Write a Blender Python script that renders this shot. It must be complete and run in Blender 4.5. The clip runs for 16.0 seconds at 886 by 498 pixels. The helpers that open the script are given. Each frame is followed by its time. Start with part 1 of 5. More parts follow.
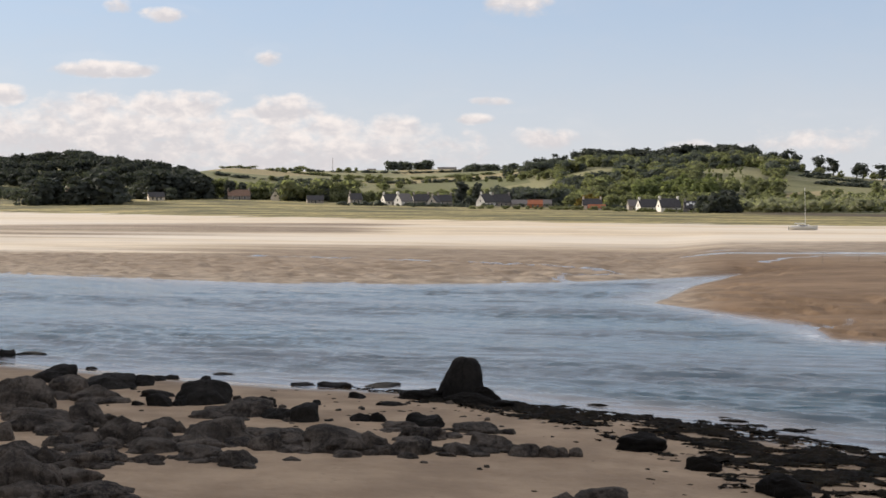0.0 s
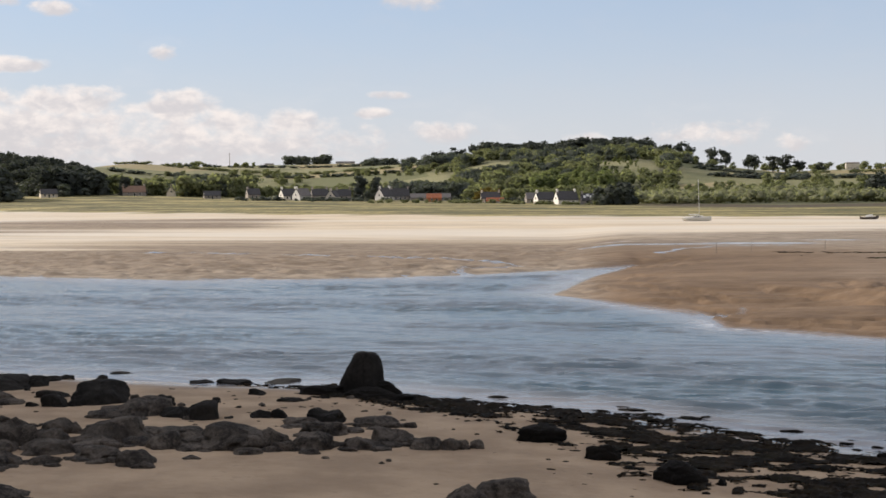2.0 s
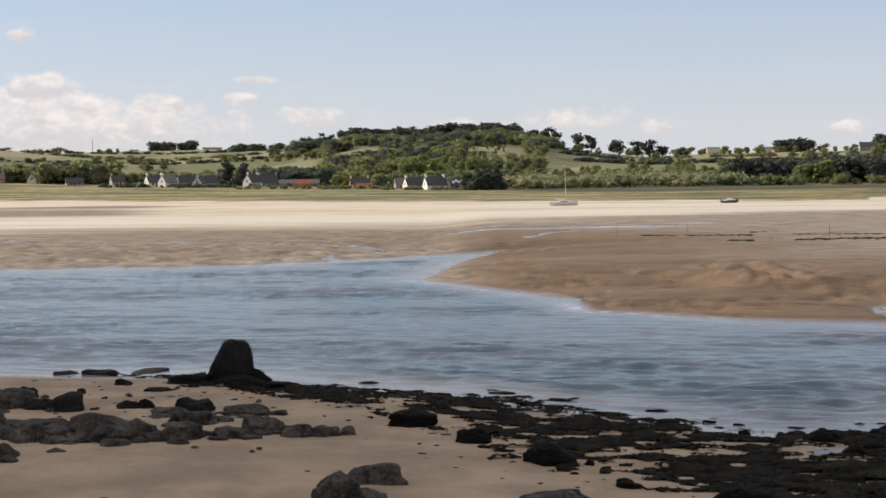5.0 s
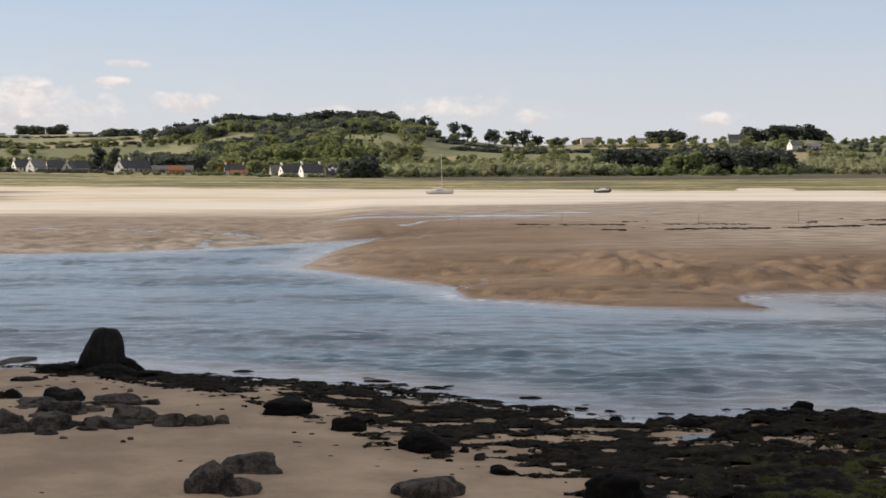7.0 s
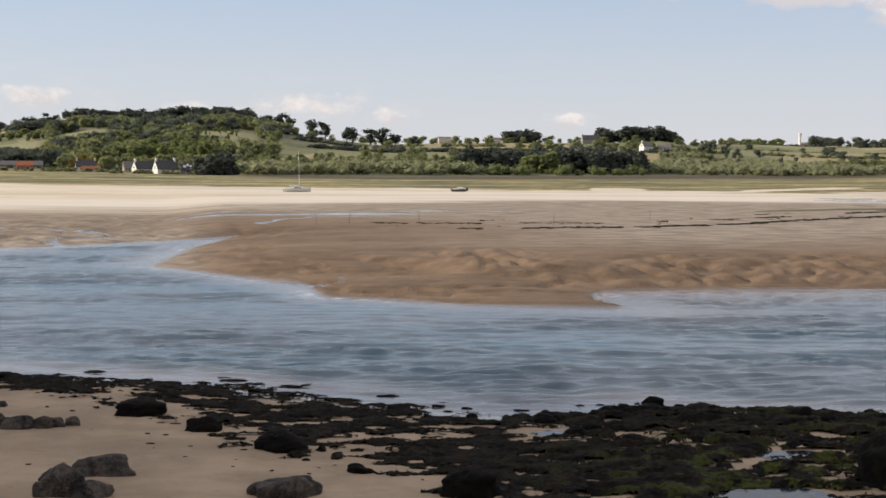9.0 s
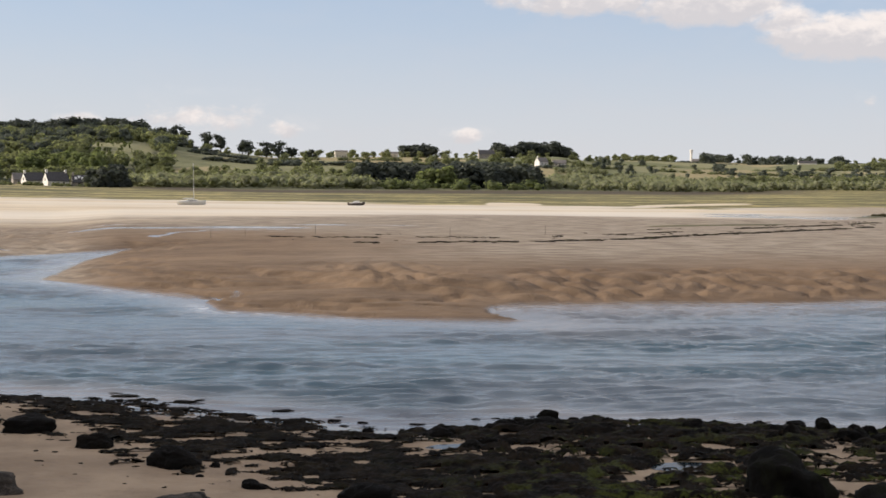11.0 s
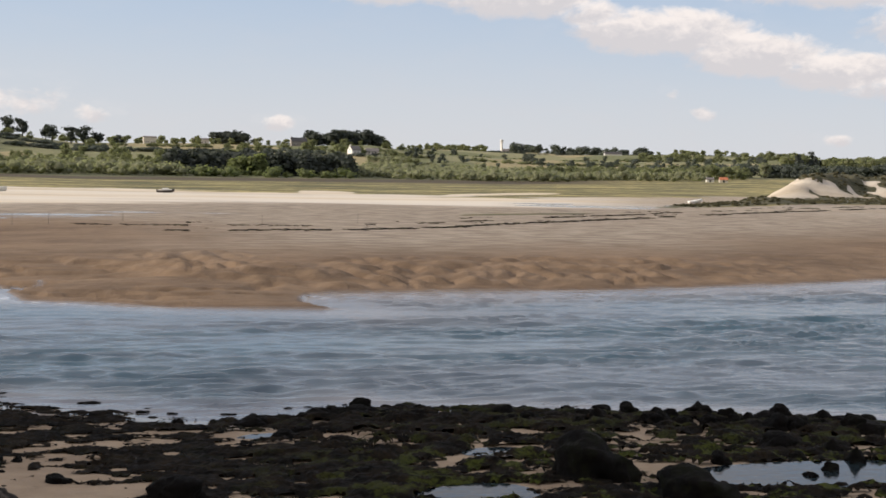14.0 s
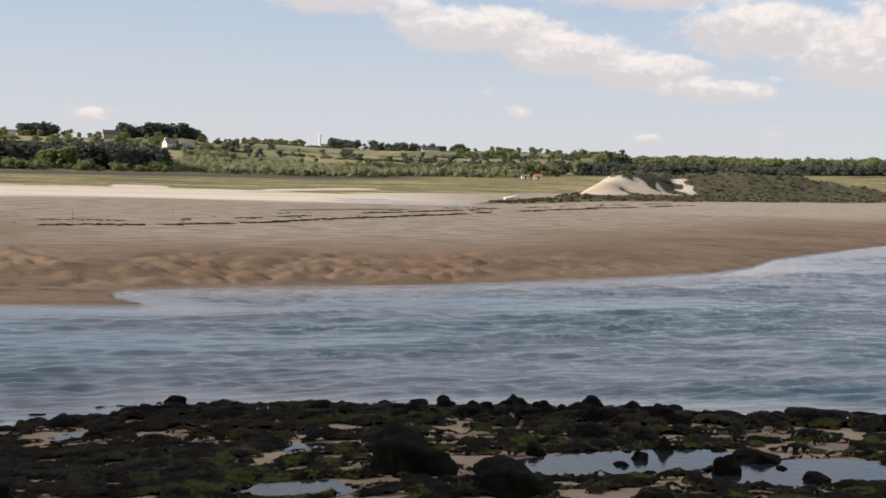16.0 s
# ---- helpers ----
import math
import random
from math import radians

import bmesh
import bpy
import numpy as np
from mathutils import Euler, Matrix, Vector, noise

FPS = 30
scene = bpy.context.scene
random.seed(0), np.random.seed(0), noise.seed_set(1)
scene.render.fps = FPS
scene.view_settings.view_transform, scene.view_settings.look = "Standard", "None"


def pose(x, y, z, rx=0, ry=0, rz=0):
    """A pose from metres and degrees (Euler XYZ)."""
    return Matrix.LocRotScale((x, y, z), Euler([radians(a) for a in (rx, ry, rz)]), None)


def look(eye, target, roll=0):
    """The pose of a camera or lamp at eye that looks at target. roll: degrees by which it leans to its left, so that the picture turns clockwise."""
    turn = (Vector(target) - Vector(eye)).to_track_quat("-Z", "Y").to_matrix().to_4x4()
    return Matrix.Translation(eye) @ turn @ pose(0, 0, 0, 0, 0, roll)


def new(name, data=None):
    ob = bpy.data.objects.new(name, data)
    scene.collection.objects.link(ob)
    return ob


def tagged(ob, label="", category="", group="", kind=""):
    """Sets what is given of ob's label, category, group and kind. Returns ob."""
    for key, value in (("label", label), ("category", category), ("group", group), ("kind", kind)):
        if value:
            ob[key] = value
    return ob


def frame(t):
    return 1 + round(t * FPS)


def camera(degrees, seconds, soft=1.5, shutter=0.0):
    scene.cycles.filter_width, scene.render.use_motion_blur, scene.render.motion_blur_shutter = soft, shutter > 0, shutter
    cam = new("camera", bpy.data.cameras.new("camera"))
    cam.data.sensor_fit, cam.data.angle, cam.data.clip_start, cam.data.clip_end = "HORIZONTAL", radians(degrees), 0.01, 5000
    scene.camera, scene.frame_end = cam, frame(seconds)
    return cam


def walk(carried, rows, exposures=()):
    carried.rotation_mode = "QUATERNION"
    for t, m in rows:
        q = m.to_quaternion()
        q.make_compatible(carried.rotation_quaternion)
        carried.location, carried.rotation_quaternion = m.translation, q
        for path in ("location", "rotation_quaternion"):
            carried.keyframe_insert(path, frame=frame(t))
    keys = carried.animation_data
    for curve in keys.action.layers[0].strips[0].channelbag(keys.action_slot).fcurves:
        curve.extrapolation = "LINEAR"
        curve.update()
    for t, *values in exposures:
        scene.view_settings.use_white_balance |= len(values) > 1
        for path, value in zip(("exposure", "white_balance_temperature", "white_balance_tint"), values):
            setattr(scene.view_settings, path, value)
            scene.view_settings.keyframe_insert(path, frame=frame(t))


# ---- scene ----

# ---------------------------------------------------------------- camera
EYE_Z = 9.5
cam = camera(36.46, 16.0, soft=1.6)
ROWS = [
    (0.0, 18.367, -2.317, 0.016), (0.5, 17.513, -2.709, -0.301), (1.0, 16.264, -2.789, -0.194),
    (1.5, 15.275, -2.550, -0.448), (2.0, 14.083, -2.587, -0.451), (2.5, 12.943, -2.681, -0.406),
    (3.0, 11.865, -2.749, -0.470), (3.5, 10.949, -2.828, -0.571), (4.0, 9.935, -3.003, -0.690),
    (6.5, 5.226, -3.604, -0.264), (7.0, 3.253, -3.792, -0.076), (7.5, 1.868, -3.840, 0.175),
    (8.0, -0.019, -3.889, 0.200), (10.5, -5.864, -3.401, 0.853), (11.0, -7.228, -3.200, 0.850),
    (11.5, -8.476, -3.302, 0.957), (12.0, -9.664, -3.204, 0.865), (12.5, -10.869, -3.173, 0.855),
    (13.0, -12.044, -3.283, 0.930), (13.5, -13.234, -3.423, 1.126), (14.0, -15.217, -3.547, 1.379),
    (14.5, -17.954, -3.552, 1.655), (15.0, -19.959, -3.313, 1.771), (15.5, -21.246, -3.254, 1.800),
    (16.0, -22.967, -3.524, 1.890),
]


def panned(yaw, pitch, roll):
    """The pose of the eye, which stands still and turns: yaw to the left, pitch up, roll as look()."""
    a, b = radians(yaw), radians(pitch)
    ahead = Vector((-math.sin(a) * math.cos(b), math.cos(a) * math.cos(b), math.sin(b)))
    eye = Vector((0, 0, EYE_Z))
    return look(eye, eye + ahead * 10, roll)


walk(cam, [(t, panned(yaw, pitch, roll)) for t, yaw, pitch, roll in ROWS])

# ---------------------------------------------------------------- sky and sun
SUN_AZ, SUN_EL = -78.0, 21.0
scene.view_settings.exposure = 0.2


class Nodes:
    """Short names for building a node tree."""

    def __init__(self, tree):
        self.tree = tree
        tree.nodes.clear()

    def add(self, kind, **sets):
        node = self.tree.nodes.new(kind)
        for key, value in sets.items():
            if key == "blend":
                node.blend_type = value
            elif key == "op":
                node.operation = value
            elif key == "data":
                node.data_type = value
        return node

    def feed(self, socket, value):
        if hasattr(value, "is_output"):
            self.tree.links.new(value, socket)
        elif value is not None:
            socket.default_value = value

    def math(self, op, a, b=None, c=None, clamp=False):
        node = self.add("ShaderNodeMath", op=op)
        node.use_clamp = clamp
        for socket, value in zip(node.inputs, (a, b, c)):
            self.feed(socket, value)
        return node.outputs[0]

    def ramp(self, value, lo, hi, out_lo=0.0, out_hi=1.0, smooth=True):
        node = self.add("ShaderNodeMapRange")
        node.interpolation_type = "SMOOTHSTEP" if smooth else "LINEAR"
        for key, v in (("Value", value), ("From Min", lo), ("From Max", hi), ("To Min", out_lo), ("To Max", out_hi)):
            self.feed(node.inputs[key], v)
        return node.outputs[0]

    def mix(self, factor, a, b, blend="MIX"):
        node = self.add("ShaderNodeMix", data="RGBA", blend=blend)
        for socket, value in ((node.inputs[0], factor), (node.inputs[6], a), (node.inputs[7], b)):
            self.feed(socket, (*value, 1) if isinstance(value, tuple) and len(value) == 3 else value)
        return node.outputs[2]

    def noise(self, vector, scale, detail=4.0, rough=0.55, distortion=0.0):
        node = self.add("ShaderNodeTexNoise")
        for key, v in (("Vector", vector), ("Scale", scale), ("Detail", detail), ("Roughness", rough), ("Distortion", distortion)):
            self.feed(node.inputs[key], v)
        return node.outputs[0]

    def stretched(self, vector, x, y, z, rz=0.0):
        node = self.add("ShaderNodeMapping")
        self.feed(node.inputs["Vector"], vector)
        node.inputs["Scale"].default_value = (x, y, z)
        node.inputs["Rotation"].default_value = (0, 0, rz)
        return node.outputs[0]

    def joined(self, x, y, z):
        node = self.add("ShaderNodeCombineXYZ")
        for socket, v in zip(node.inputs, (x, y, z)):
            self.feed(socket, v)
        return node.outputs[0]

    def split(self, vector):
        node = self.add("ShaderNodeSeparateXYZ")
        self.feed(node.inputs[0], vector)
        return node.outputs

    def attribute(self, name):
        node = self.add("ShaderNodeAttribute")
        node.attribute_name = name
        return node.outputs["Fac"]

    def place(self):
        return self.add("ShaderNodeNewGeometry").outputs["Position"]

    def own(self):
        return self.add("ShaderNodeTexCoord").outputs["Object"]

    def random(self):
        return self.add("ShaderNodeObjectInfo").outputs["Random"]

    def island(self):
        return self.add("ShaderNodeNewGeometry").outputs["Random Per Island"]

    def bump(self, height, strength, distance):
        node = self.add("ShaderNodeBump")
        for key, v in (("Height", height), ("Strength", strength), ("Distance", distance)):
            self.feed(node.inputs[key], v)
        return node.outputs[0]


world = bpy.data.worlds.new("sky")
scene.world = world
world.use_nodes = True
n = Nodes(world.node_tree)
sky = n.add("ShaderNodeTexSky")
sky.sky_type = "NISHITA"
sky.sun_disc = False
sky.sun_elevation, sky.sun_rotation = radians(SUN_EL), radians(SUN_AZ)
sky.air_density, sky.dust_density, sky.ozone_density = 1.0, 0.8, 4.0
way = n.add("ShaderNodeTexCoord").outputs["Generated"]
wx, wy, wz = n.split(way)
azimuth = n.math("MULTIPLY", n.math("ARCTAN2", wx, wy), 57.2958)
height = n.math("MULTIPLY", n.math("ARCSINE", wz), 57.2958)
spot = n.joined(azimuth, height, 0.0)
puffs = n.noise(n.joined(n.math("MULTIPLY", azimuth, 0.9), n.math("MULTIPLY", height, 1.5), 3.7), 1.0, 7.0, 0.58, 0.25)
wisps = n.noise(n.joined(n.math("MULTIPLY", azimuth, 0.35), n.math("MULTIPLY", height, 0.9), 8.1), 1.0, 5.0, 0.55, 0.2)


def cumulus(clouds, raised=0.0):
    """How deep a bearing lies within the nearest of some clouds: bearing, height, half width, half height, density."""
    depth = -3.0
    for a, e, w, h, full in clouds:
        off = n.add("ShaderNodeVectorMath", op="SUBTRACT")
        n.feed(off.inputs[0], spot)
        off.inputs[1].default_value = (a, e + raised * h, 0)
        unit = n.add("ShaderNodeVectorMath", op="MULTIPLY")
        n.feed(unit.inputs[0], off.outputs[0])
        unit.inputs[1].default_value = (1 / w, 1 / h, 0)
        dot = n.add("ShaderNodeVectorMath", op="DOT_PRODUCT")
        n.feed(dot.inputs[0], unit.outputs[0])
        n.feed(dot.inputs[1], unit.outputs[0])
        depth = n.math("MAXIMUM", depth, n.math("MULTIPLY_ADD", dot.outputs["Value"], -full, full))
    return depth


# a low bank over the upper valley, with brighter heads
BANK = [(-36.2, 4.0, 0.8, 0.5, 0.9), (-33.0, 3.3, 3.2, 0.85, 0.55), (-29.6, 3.6, 2.4, 0.75, 0.75), (-25.0, 3.5, 1.7, 0.75, 0.75),
        (-23.4, 2.8, 1.6, 0.6, 0.6), (-20.4, 2.85, 1.3, 0.55, 0.75), (-31.5, 2.4, 7.5, 1.5, 0.62), (-25.0, 1.9, 8.0, 1.2, 0.55),
        (-14.1, 2.4, 1.5, 0.5, 0.55), (-17.0, 3.2, 0.85, 0.26, 0.8), (-16.2, 3.95, 0.95, 0.2, 0.55)]
# small stray clouds above it
STRAYS = [(-32.3, 5.15, 2.3, 0.36, 0.8), (-30.0, 7.4, 0.95, 0.32, 0.75), (-31.9, 7.7, 0.5, 0.3, 0.5), (-15.1, 8.0, 1.5, 0.6, 0.75), (-25.7, 5.7, 0.5, 0.3, 0.4),
          (-14.4, 2.4, 0.7, 0.32, 0.6), (-7.8, 2.0, 1.1, 0.32, 0.45), (-3.2, 2.2, 1.3, 0.4, 0.4), (-2.9, 2.2, 2.2, 0.5, 0.3), (0.4, 1.75, 0.8, 0.35, 0.5),
          (8.15, 1.6, 0.75, 0.36, 0.75), (31.4, 1.4, 0.6, 0.26, 0.55), (26.0, 2.4, 0.45, 0.25, 0.4), (24.7, 3.2, 0.3, 0.2, 0.35), (36.6, 1.7, 0.35, 0.2, 0.35)]
# one long cumulus that slopes down across the upper sky, and the next one behind it
LONG = [(13.2, 7.35, 4.2, 0.75, 0.75), (18.2, 7.1, 3.6, 0.95, 1.1), (21.3, 6.4, 1.5, 0.6, 0.8), (24.2, 5.75, 3.9, 1.05, 1.3), (28.0, 4.9, 3.0, 1.0, 1.15), (31.4, 4.2, 2.8, 0.85, 1.0),
        (34.2, 3.45, 2.6, 0.5, 0.85), (15.8, 8.6, 4.0, 0.9, 0.8), (32.0, 7.6, 5.5, 0.9, 0.9), (36.0, 6.0, 3.6, 1.3, 1.1), (40.0, 5.0, 3.8, 1.7, 1.0), (43.5, 6.6, 4.0, 1.4, 0.9)]
depth = n.math("MAXIMUM", cumulus(BANK), n.math("MAXIMUM", cumulus(STRAYS), cumulus(LONG)))
raised = n.math("MAXIMUM", cumulus(BANK, 0.45), n.math("MAXIMUM", cumulus(STRAYS, 0.4), cumulus(LONG, 0.45)))
# beyond these, out of view, scattered cloud is added to brighten the shaded beach
elsewhere = n.math("MAXIMUM", n.ramp(n.math("ABSOLUTE", azimuth), 44.0, 56.0), n.ramp(height, 9.5, 14.0))
around = n.math("MULTIPLY", n.ramp(wisps, 0.36, 0.56, -1.0, 1.6), elsewhere)
depth = n.math("MAXIMUM", depth, n.math("MULTIPLY_ADD", n.math("SUBTRACT", 1.0, elsewhere), -1.0, around))
edge = n.math("MULTIPLY_ADD", puffs, 2.0, -0.82)
cover = n.math("ADD", depth, edge)
mask = n.math("MULTIPLY", n.ramp(cover, -0.1, 0.8), 0.92)
mask = n.math("MAXIMUM", mask, n.math("MULTIPLY", n.ramp(wisps, 0.42, 0.72, 0.0, 0.16), n.ramp(height, 1.0, 4.0, 1.0, 0.4)))
billow = n.noise(n.joined(n.math("MULTIPLY", azimuth, 1.5), n.math("MULTIPLY", height, 2.3), 5.5), 1.0, 5.0, 0.55, 0.3)
shade = n.ramp(n.math("ADD", n.math("SUBTRACT", raised, depth), n.math("MULTIPLY_ADD", billow, 2.2, -1.0)), -0.45, 0.75)
cloud = n.mix(shade, (5.75, 5.45, 5.55), (8.2, 7.45, 7.05))
veil = n.ramp(height, -1.0, 12.0, 0.92, 0.62)
clear = n.mix(veil, sky.outputs[0], n.mix(n.ramp(height, 0.0, 9.0), (5.75, 5.85, 6.2), (4.5, 5.25, 6.6)))
back = n.add("ShaderNodeBackground")
n.feed(back.inputs[0], n.mix(mask, clear, cloud))
back.inputs[1].default_value = 0.105
n.feed(n.add("ShaderNodeOutputWorld").inputs[0], back.outputs[0])

lamp = bpy.data.lights.new("sun", "SUN")
lamp.energy, lamp.angle, lamp.color = 5.0, radians(0.6), (1.0, 0.885, 0.745)
sun = new("sun", lamp)
sa, se = radians(SUN_AZ), radians(SUN_EL)
sun.matrix_world = look(Vector((math.sin(sa) * math.cos(se), math.cos(sa) * math.cos(se), math.sin(se))) * 500, (0, 0, 0))


# ---------------------------------------------------------------- materials
def material(name):
    m = bpy.data.materials.new(name)
    m.use_nodes = True
    return m, Nodes(m.node_tree)


def finish(n, color, rough=0.9, normal=None, metal=0.0, specular=0.5):
    b = n.add("ShaderNodeBsdfPrincipled")
    for key, v in (("Base Color", (*color, 1) if isinstance(color, tuple) else color), ("Roughness", rough), ("Metallic", metal),
                   ("Normal", normal), ("Specular IOR Level", specular)):
        n.feed(b.inputs[key], v)
    n.feed(n.add("ShaderNodeOutputMaterial").inputs[0], b.outputs[0])
    return b


def plain(name, color, rough=0.8, scale=1.5, vary=0.25, bump=0.1, metal=0.0):
    """A surface of one colour with weathering at two scales."""
    m, n = material(name)
    p = n.own()
    a, b = n.noise(p, scale, 5), n.noise(p, scale * 9, 3)
    f = n.math("ADD", n.math("MULTIPLY", a, 0.65), n.math("MULTIPLY", b, 0.35))
    c = n.mix(n.ramp(f, 0.3, 0.7), tuple(v * (1 - vary) for v in color), tuple(min(1.0, v * (1 + vary)) for v in color))
    finish(n, c, rough, n.bump(f, bump, 0.05), metal)
    return m


def foliage(name, dark, light, thin=0.55):
    m, n = material(name)
    r = n.island()
    big, fine = n.noise(n.place(), 0.11, 2, 0.5), n.noise(n.place(), 0.7, 3, 0.6)
    f = n.math("ADD", n.math("MULTIPLY", r, 0.22), n.math("ADD", n.math("MULTIPLY", n.ramp(big, 0.3, 0.7), 0.5), n.math("MULTIPLY", fine, 0.28)))
    c = n.mix(f, dark, light)
    b = finish(n, c, 0.8, None, 0.0, 0.12)
    through_leaf = n.add("ShaderNodeBsdfTranslucent")
    n.feed(through_leaf.inputs[0], n.mix(1.0, c, (1.30, 1.38, 0.85), "MULTIPLY"))
    both = n.add("ShaderNodeMixShader")
    both.inputs[0].default_value = thin
    n.feed(both.inputs[1], b.outputs[0])
    n.feed(both.inputs[2], through_leaf.outputs[0])
    out = next(q for q in m.node_tree.nodes if q.type == "OUTPUT_MATERIAL")
    n.feed(out.inputs[0], both.outputs[0])
    return m


# ground: one material, whose zones are carried by the mesh
GROUND, n = material("ground")
p = n.place()
px, py, pz = n.split(p)
far_bands = n.noise(n.stretched(p, 0.006, 0.05, 0.0), 1.0, 4, 0.6)
mid = n.noise(n.stretched(p, 0.05, 0.12, 0.0), 1.0, 5, 0.6)
grain = n.noise(p, 3.0, 6, 0.65)
dry = n.mix(n.ramp(n.math("MULTIPLY_ADD", grain, 0.4, n.math("MULTIPLY", mid, 0.6)), 0.35, 0.65), (0.48, 0.395, 0.285), (0.66, 0.565, 0.425))
dry = n.mix(n.ramp(n.noise(n.stretched(p, 0.004, 0.028, 0.0), 1.0, 4, 0.6, 0.5), 0.40, 0.62, 0.0, 0.75), dry, (0.63, 0.585, 0.52))
dry = n.mix(n.ramp(n.noise(n.stretched(p, 0.007, 0.045, 0.0, 0.03), 1.0, 4, 0.6, 0.4), 0.52, 0.66, 0.0, 0.4), dry, (0.40, 0.34, 0.28))
wet = n.mix(n.ramp(n.math("MULTIPLY_ADD", n.noise(n.stretched(p, 0.3, 0.6, 0.0), 1.0, 5, 0.65), 0.5, n.math("MULTIPLY", mid, 0.5)), 0.38, 0.62), (0.112, 0.071, 0.041), (0.196, 0.131, 0.081))
wet = n.mix(n.ramp(grain, 0.55, 0.75, 0.0, 0.35), wet, (0.16, 0.112, 0.074))
mud = n.mix(n.ramp(n.noise(n.stretched(p, 0.22, 0.45, 0.0), 1.0, 6, 0.65), 0.38, 0.62), (0.180, 0.142, 0.106), (0.335, 0.280, 0.220))
sand = n.mix(n.attribute("mud"), wet, mud)
dryness = n.ramp(n.math("ADD", n.attribute("dry"), n.math("MULTIPLY", n.math("SUBTRACT", far_bands, 0.5), 0.8)), 0.35, 0.65)
dryness = n.math("MULTIPLY", dryness, n.attribute("dry_on"))
sand = n.mix(dryness, sand, dry)
beach = n.mix(n.ramp(n.noise(p, 0.35, 6, 0.6), 0.3, 0.7), (0.285, 0.205, 0.134), (0.430, 0.318, 0.212))
beach = n.mix(n.ramp(n.noise(p, 1.7, 5, 0.7), 0.60, 0.72, 0.0, 0.5), beach, (0.17, 0.12, 0.078))
sand = n.mix(n.attribute("beach"), sand, beach)
soaked = n.math("MINIMUM", n.attribute("soaked"), 1.0)
sand = n.mix(n.math("MULTIPLY", n.attribute("bare"), 0.7), sand, dry)
sand = n.mix(n.math("MULTIPLY", soaked, 0.55), sand, (0.10, 0.075, 0.055))
g1 = n.noise(n.stretched(p, 0.017, 0.07, 0.0), 1.0, 6, 0.65)
g2 = n.noise(p, 0.25, 5, 0.65)
grass = n.mix(n.ramp(g1, 0.40, 0.60), (0.085, 0.079, 0.032), (0.42, 0.350, 0.145))
grass = n.mix(n.ramp(g2, 0.35, 0.65, 0.0, 0.72), grass, (0.062, 0.064, 0.024))
grassy = n.ramp(n.math("ADD", n.attribute("marsh"), n.math("MULTIPLY", n.math("SUBTRACT", g1, 0.5), 1.6)), 0.4, 0.6)
grass = n.mix(n.math("MULTIPLY", n.attribute("reeds"), n.ramp(g1, 0.3, 0.5, 0.7, 1.0)), grass, (0.062, 0.046, 0.026))
tufts = n.mix(n.ramp(n.noise(p, 0.5, 5, 0.7), 0.35, 0.65), (0.032, 0.034, 0.015), (0.092, 0.082, 0.042))
grass = n.mix(n.attribute("heath"), grass, tufts)
c = n.mix(grassy, sand, grass)
cells = n.add("ShaderNodeTexVoronoi")
n.feed(cells.inputs["Vector"], n.stretched(p, 0.011, 0.006, 0.0, 0.3))
cells.inputs["Scale"].default_value = 1.0
hue = n.split(cells.outputs["Color"])
meadow = n.mix(n.ramp(hue[0], 0.3, 0.6), (0.150, 0.155, 0.066), (0.245, 0.230, 0.115))
meadow = n.mix(n.ramp(hue[1], 0.62, 0.66), meadow, (0.33, 0.27, 0.14))
meadow = n.mix(n.ramp(g2, 0.3, 0.7, 0.0, 0.4), meadow, (0.05, 0.066, 0.022))
brush = n.mix(n.ramp(n.noise(p, 0.06, 5, 0.6), 0.35, 0.65), (0.050, 0.056, 0.026), (0.140, 0.138, 0.068))
meadow = n.mix(n.attribute("scrub"), meadow, brush)
c = n.mix(n.attribute("field"), c, meadow)
relief = n.math("MULTIPLY_ADD", grain, 0.5, n.noise(p, 0.9, 5))
finish(n, c, n.math("SUBTRACT", 0.92, n.math("MULTIPLY", n.ramp(soaked, 0.0, 1.0), 0.82)), n.bump(relief, n.ramp(soaked, 0.2, 0.9, 0.8, 0.05), 0.16), 0.0, 0.35)

# river water: wave slopes give most light and dark, pale sheen near shores is painted
WATER, n = material("river_water")
p = n.place()
w1 = n.noise(n.stretched(p, 1.1, 2.4, 1.0, 0.10), 1.0, 5, 0.6, 0.5)
w2 = n.noise(n.stretched(p, 3.2, 6.0, 1.0, 0.05), 1.0, 3, 0.6, 0.3)
w3 = n.noise(n.stretched(p, 0.022, 0.10, 1.0, 0.1), 1.0, 5, 0.62, 0.6)
shoal_sheen = n.attribute("shoal_sheen")
chop = n.attribute("chop")
c = n.mix(n.ramp(w3, 0.35, 0.65), (0.068, 0.092, 0.122), (0.026, 0.068, 0.100))
# shallows: pale sand colour, with the sky's sheen painted into it
c = n.mix(n.math("MULTIPLY", shoal_sheen, n.ramp(w3, 0.3, 0.6, 0.55, 0.9)), c, (0.20, 0.19, 0.20))
c = n.mix(n.math("MULTIPLY", n.attribute("foam"), n.ramp(w1, 0.46, 0.60, 0.0, 0.7)), c, (0.60, 0.60, 0.62))
wave = n.math("MULTIPLY_ADD", w2, 0.35, w1)
b = finish(n, c, n.ramp(w3, 0.35, 0.65, 0.17, 0.10), n.bump(wave, n.math("MULTIPLY_ADD", chop, 0.45, 0.08), 0.12), 0.0, 0.5)
b.inputs["IOR"].default_value = 1.33

# ---------------------------------------------------------------- ground sheet
# >>> ground
def soft(x, a, b):
    u = np.clip((x - a) / (b - a), 0, 1)
    return u * u * (3 - 2 * u)


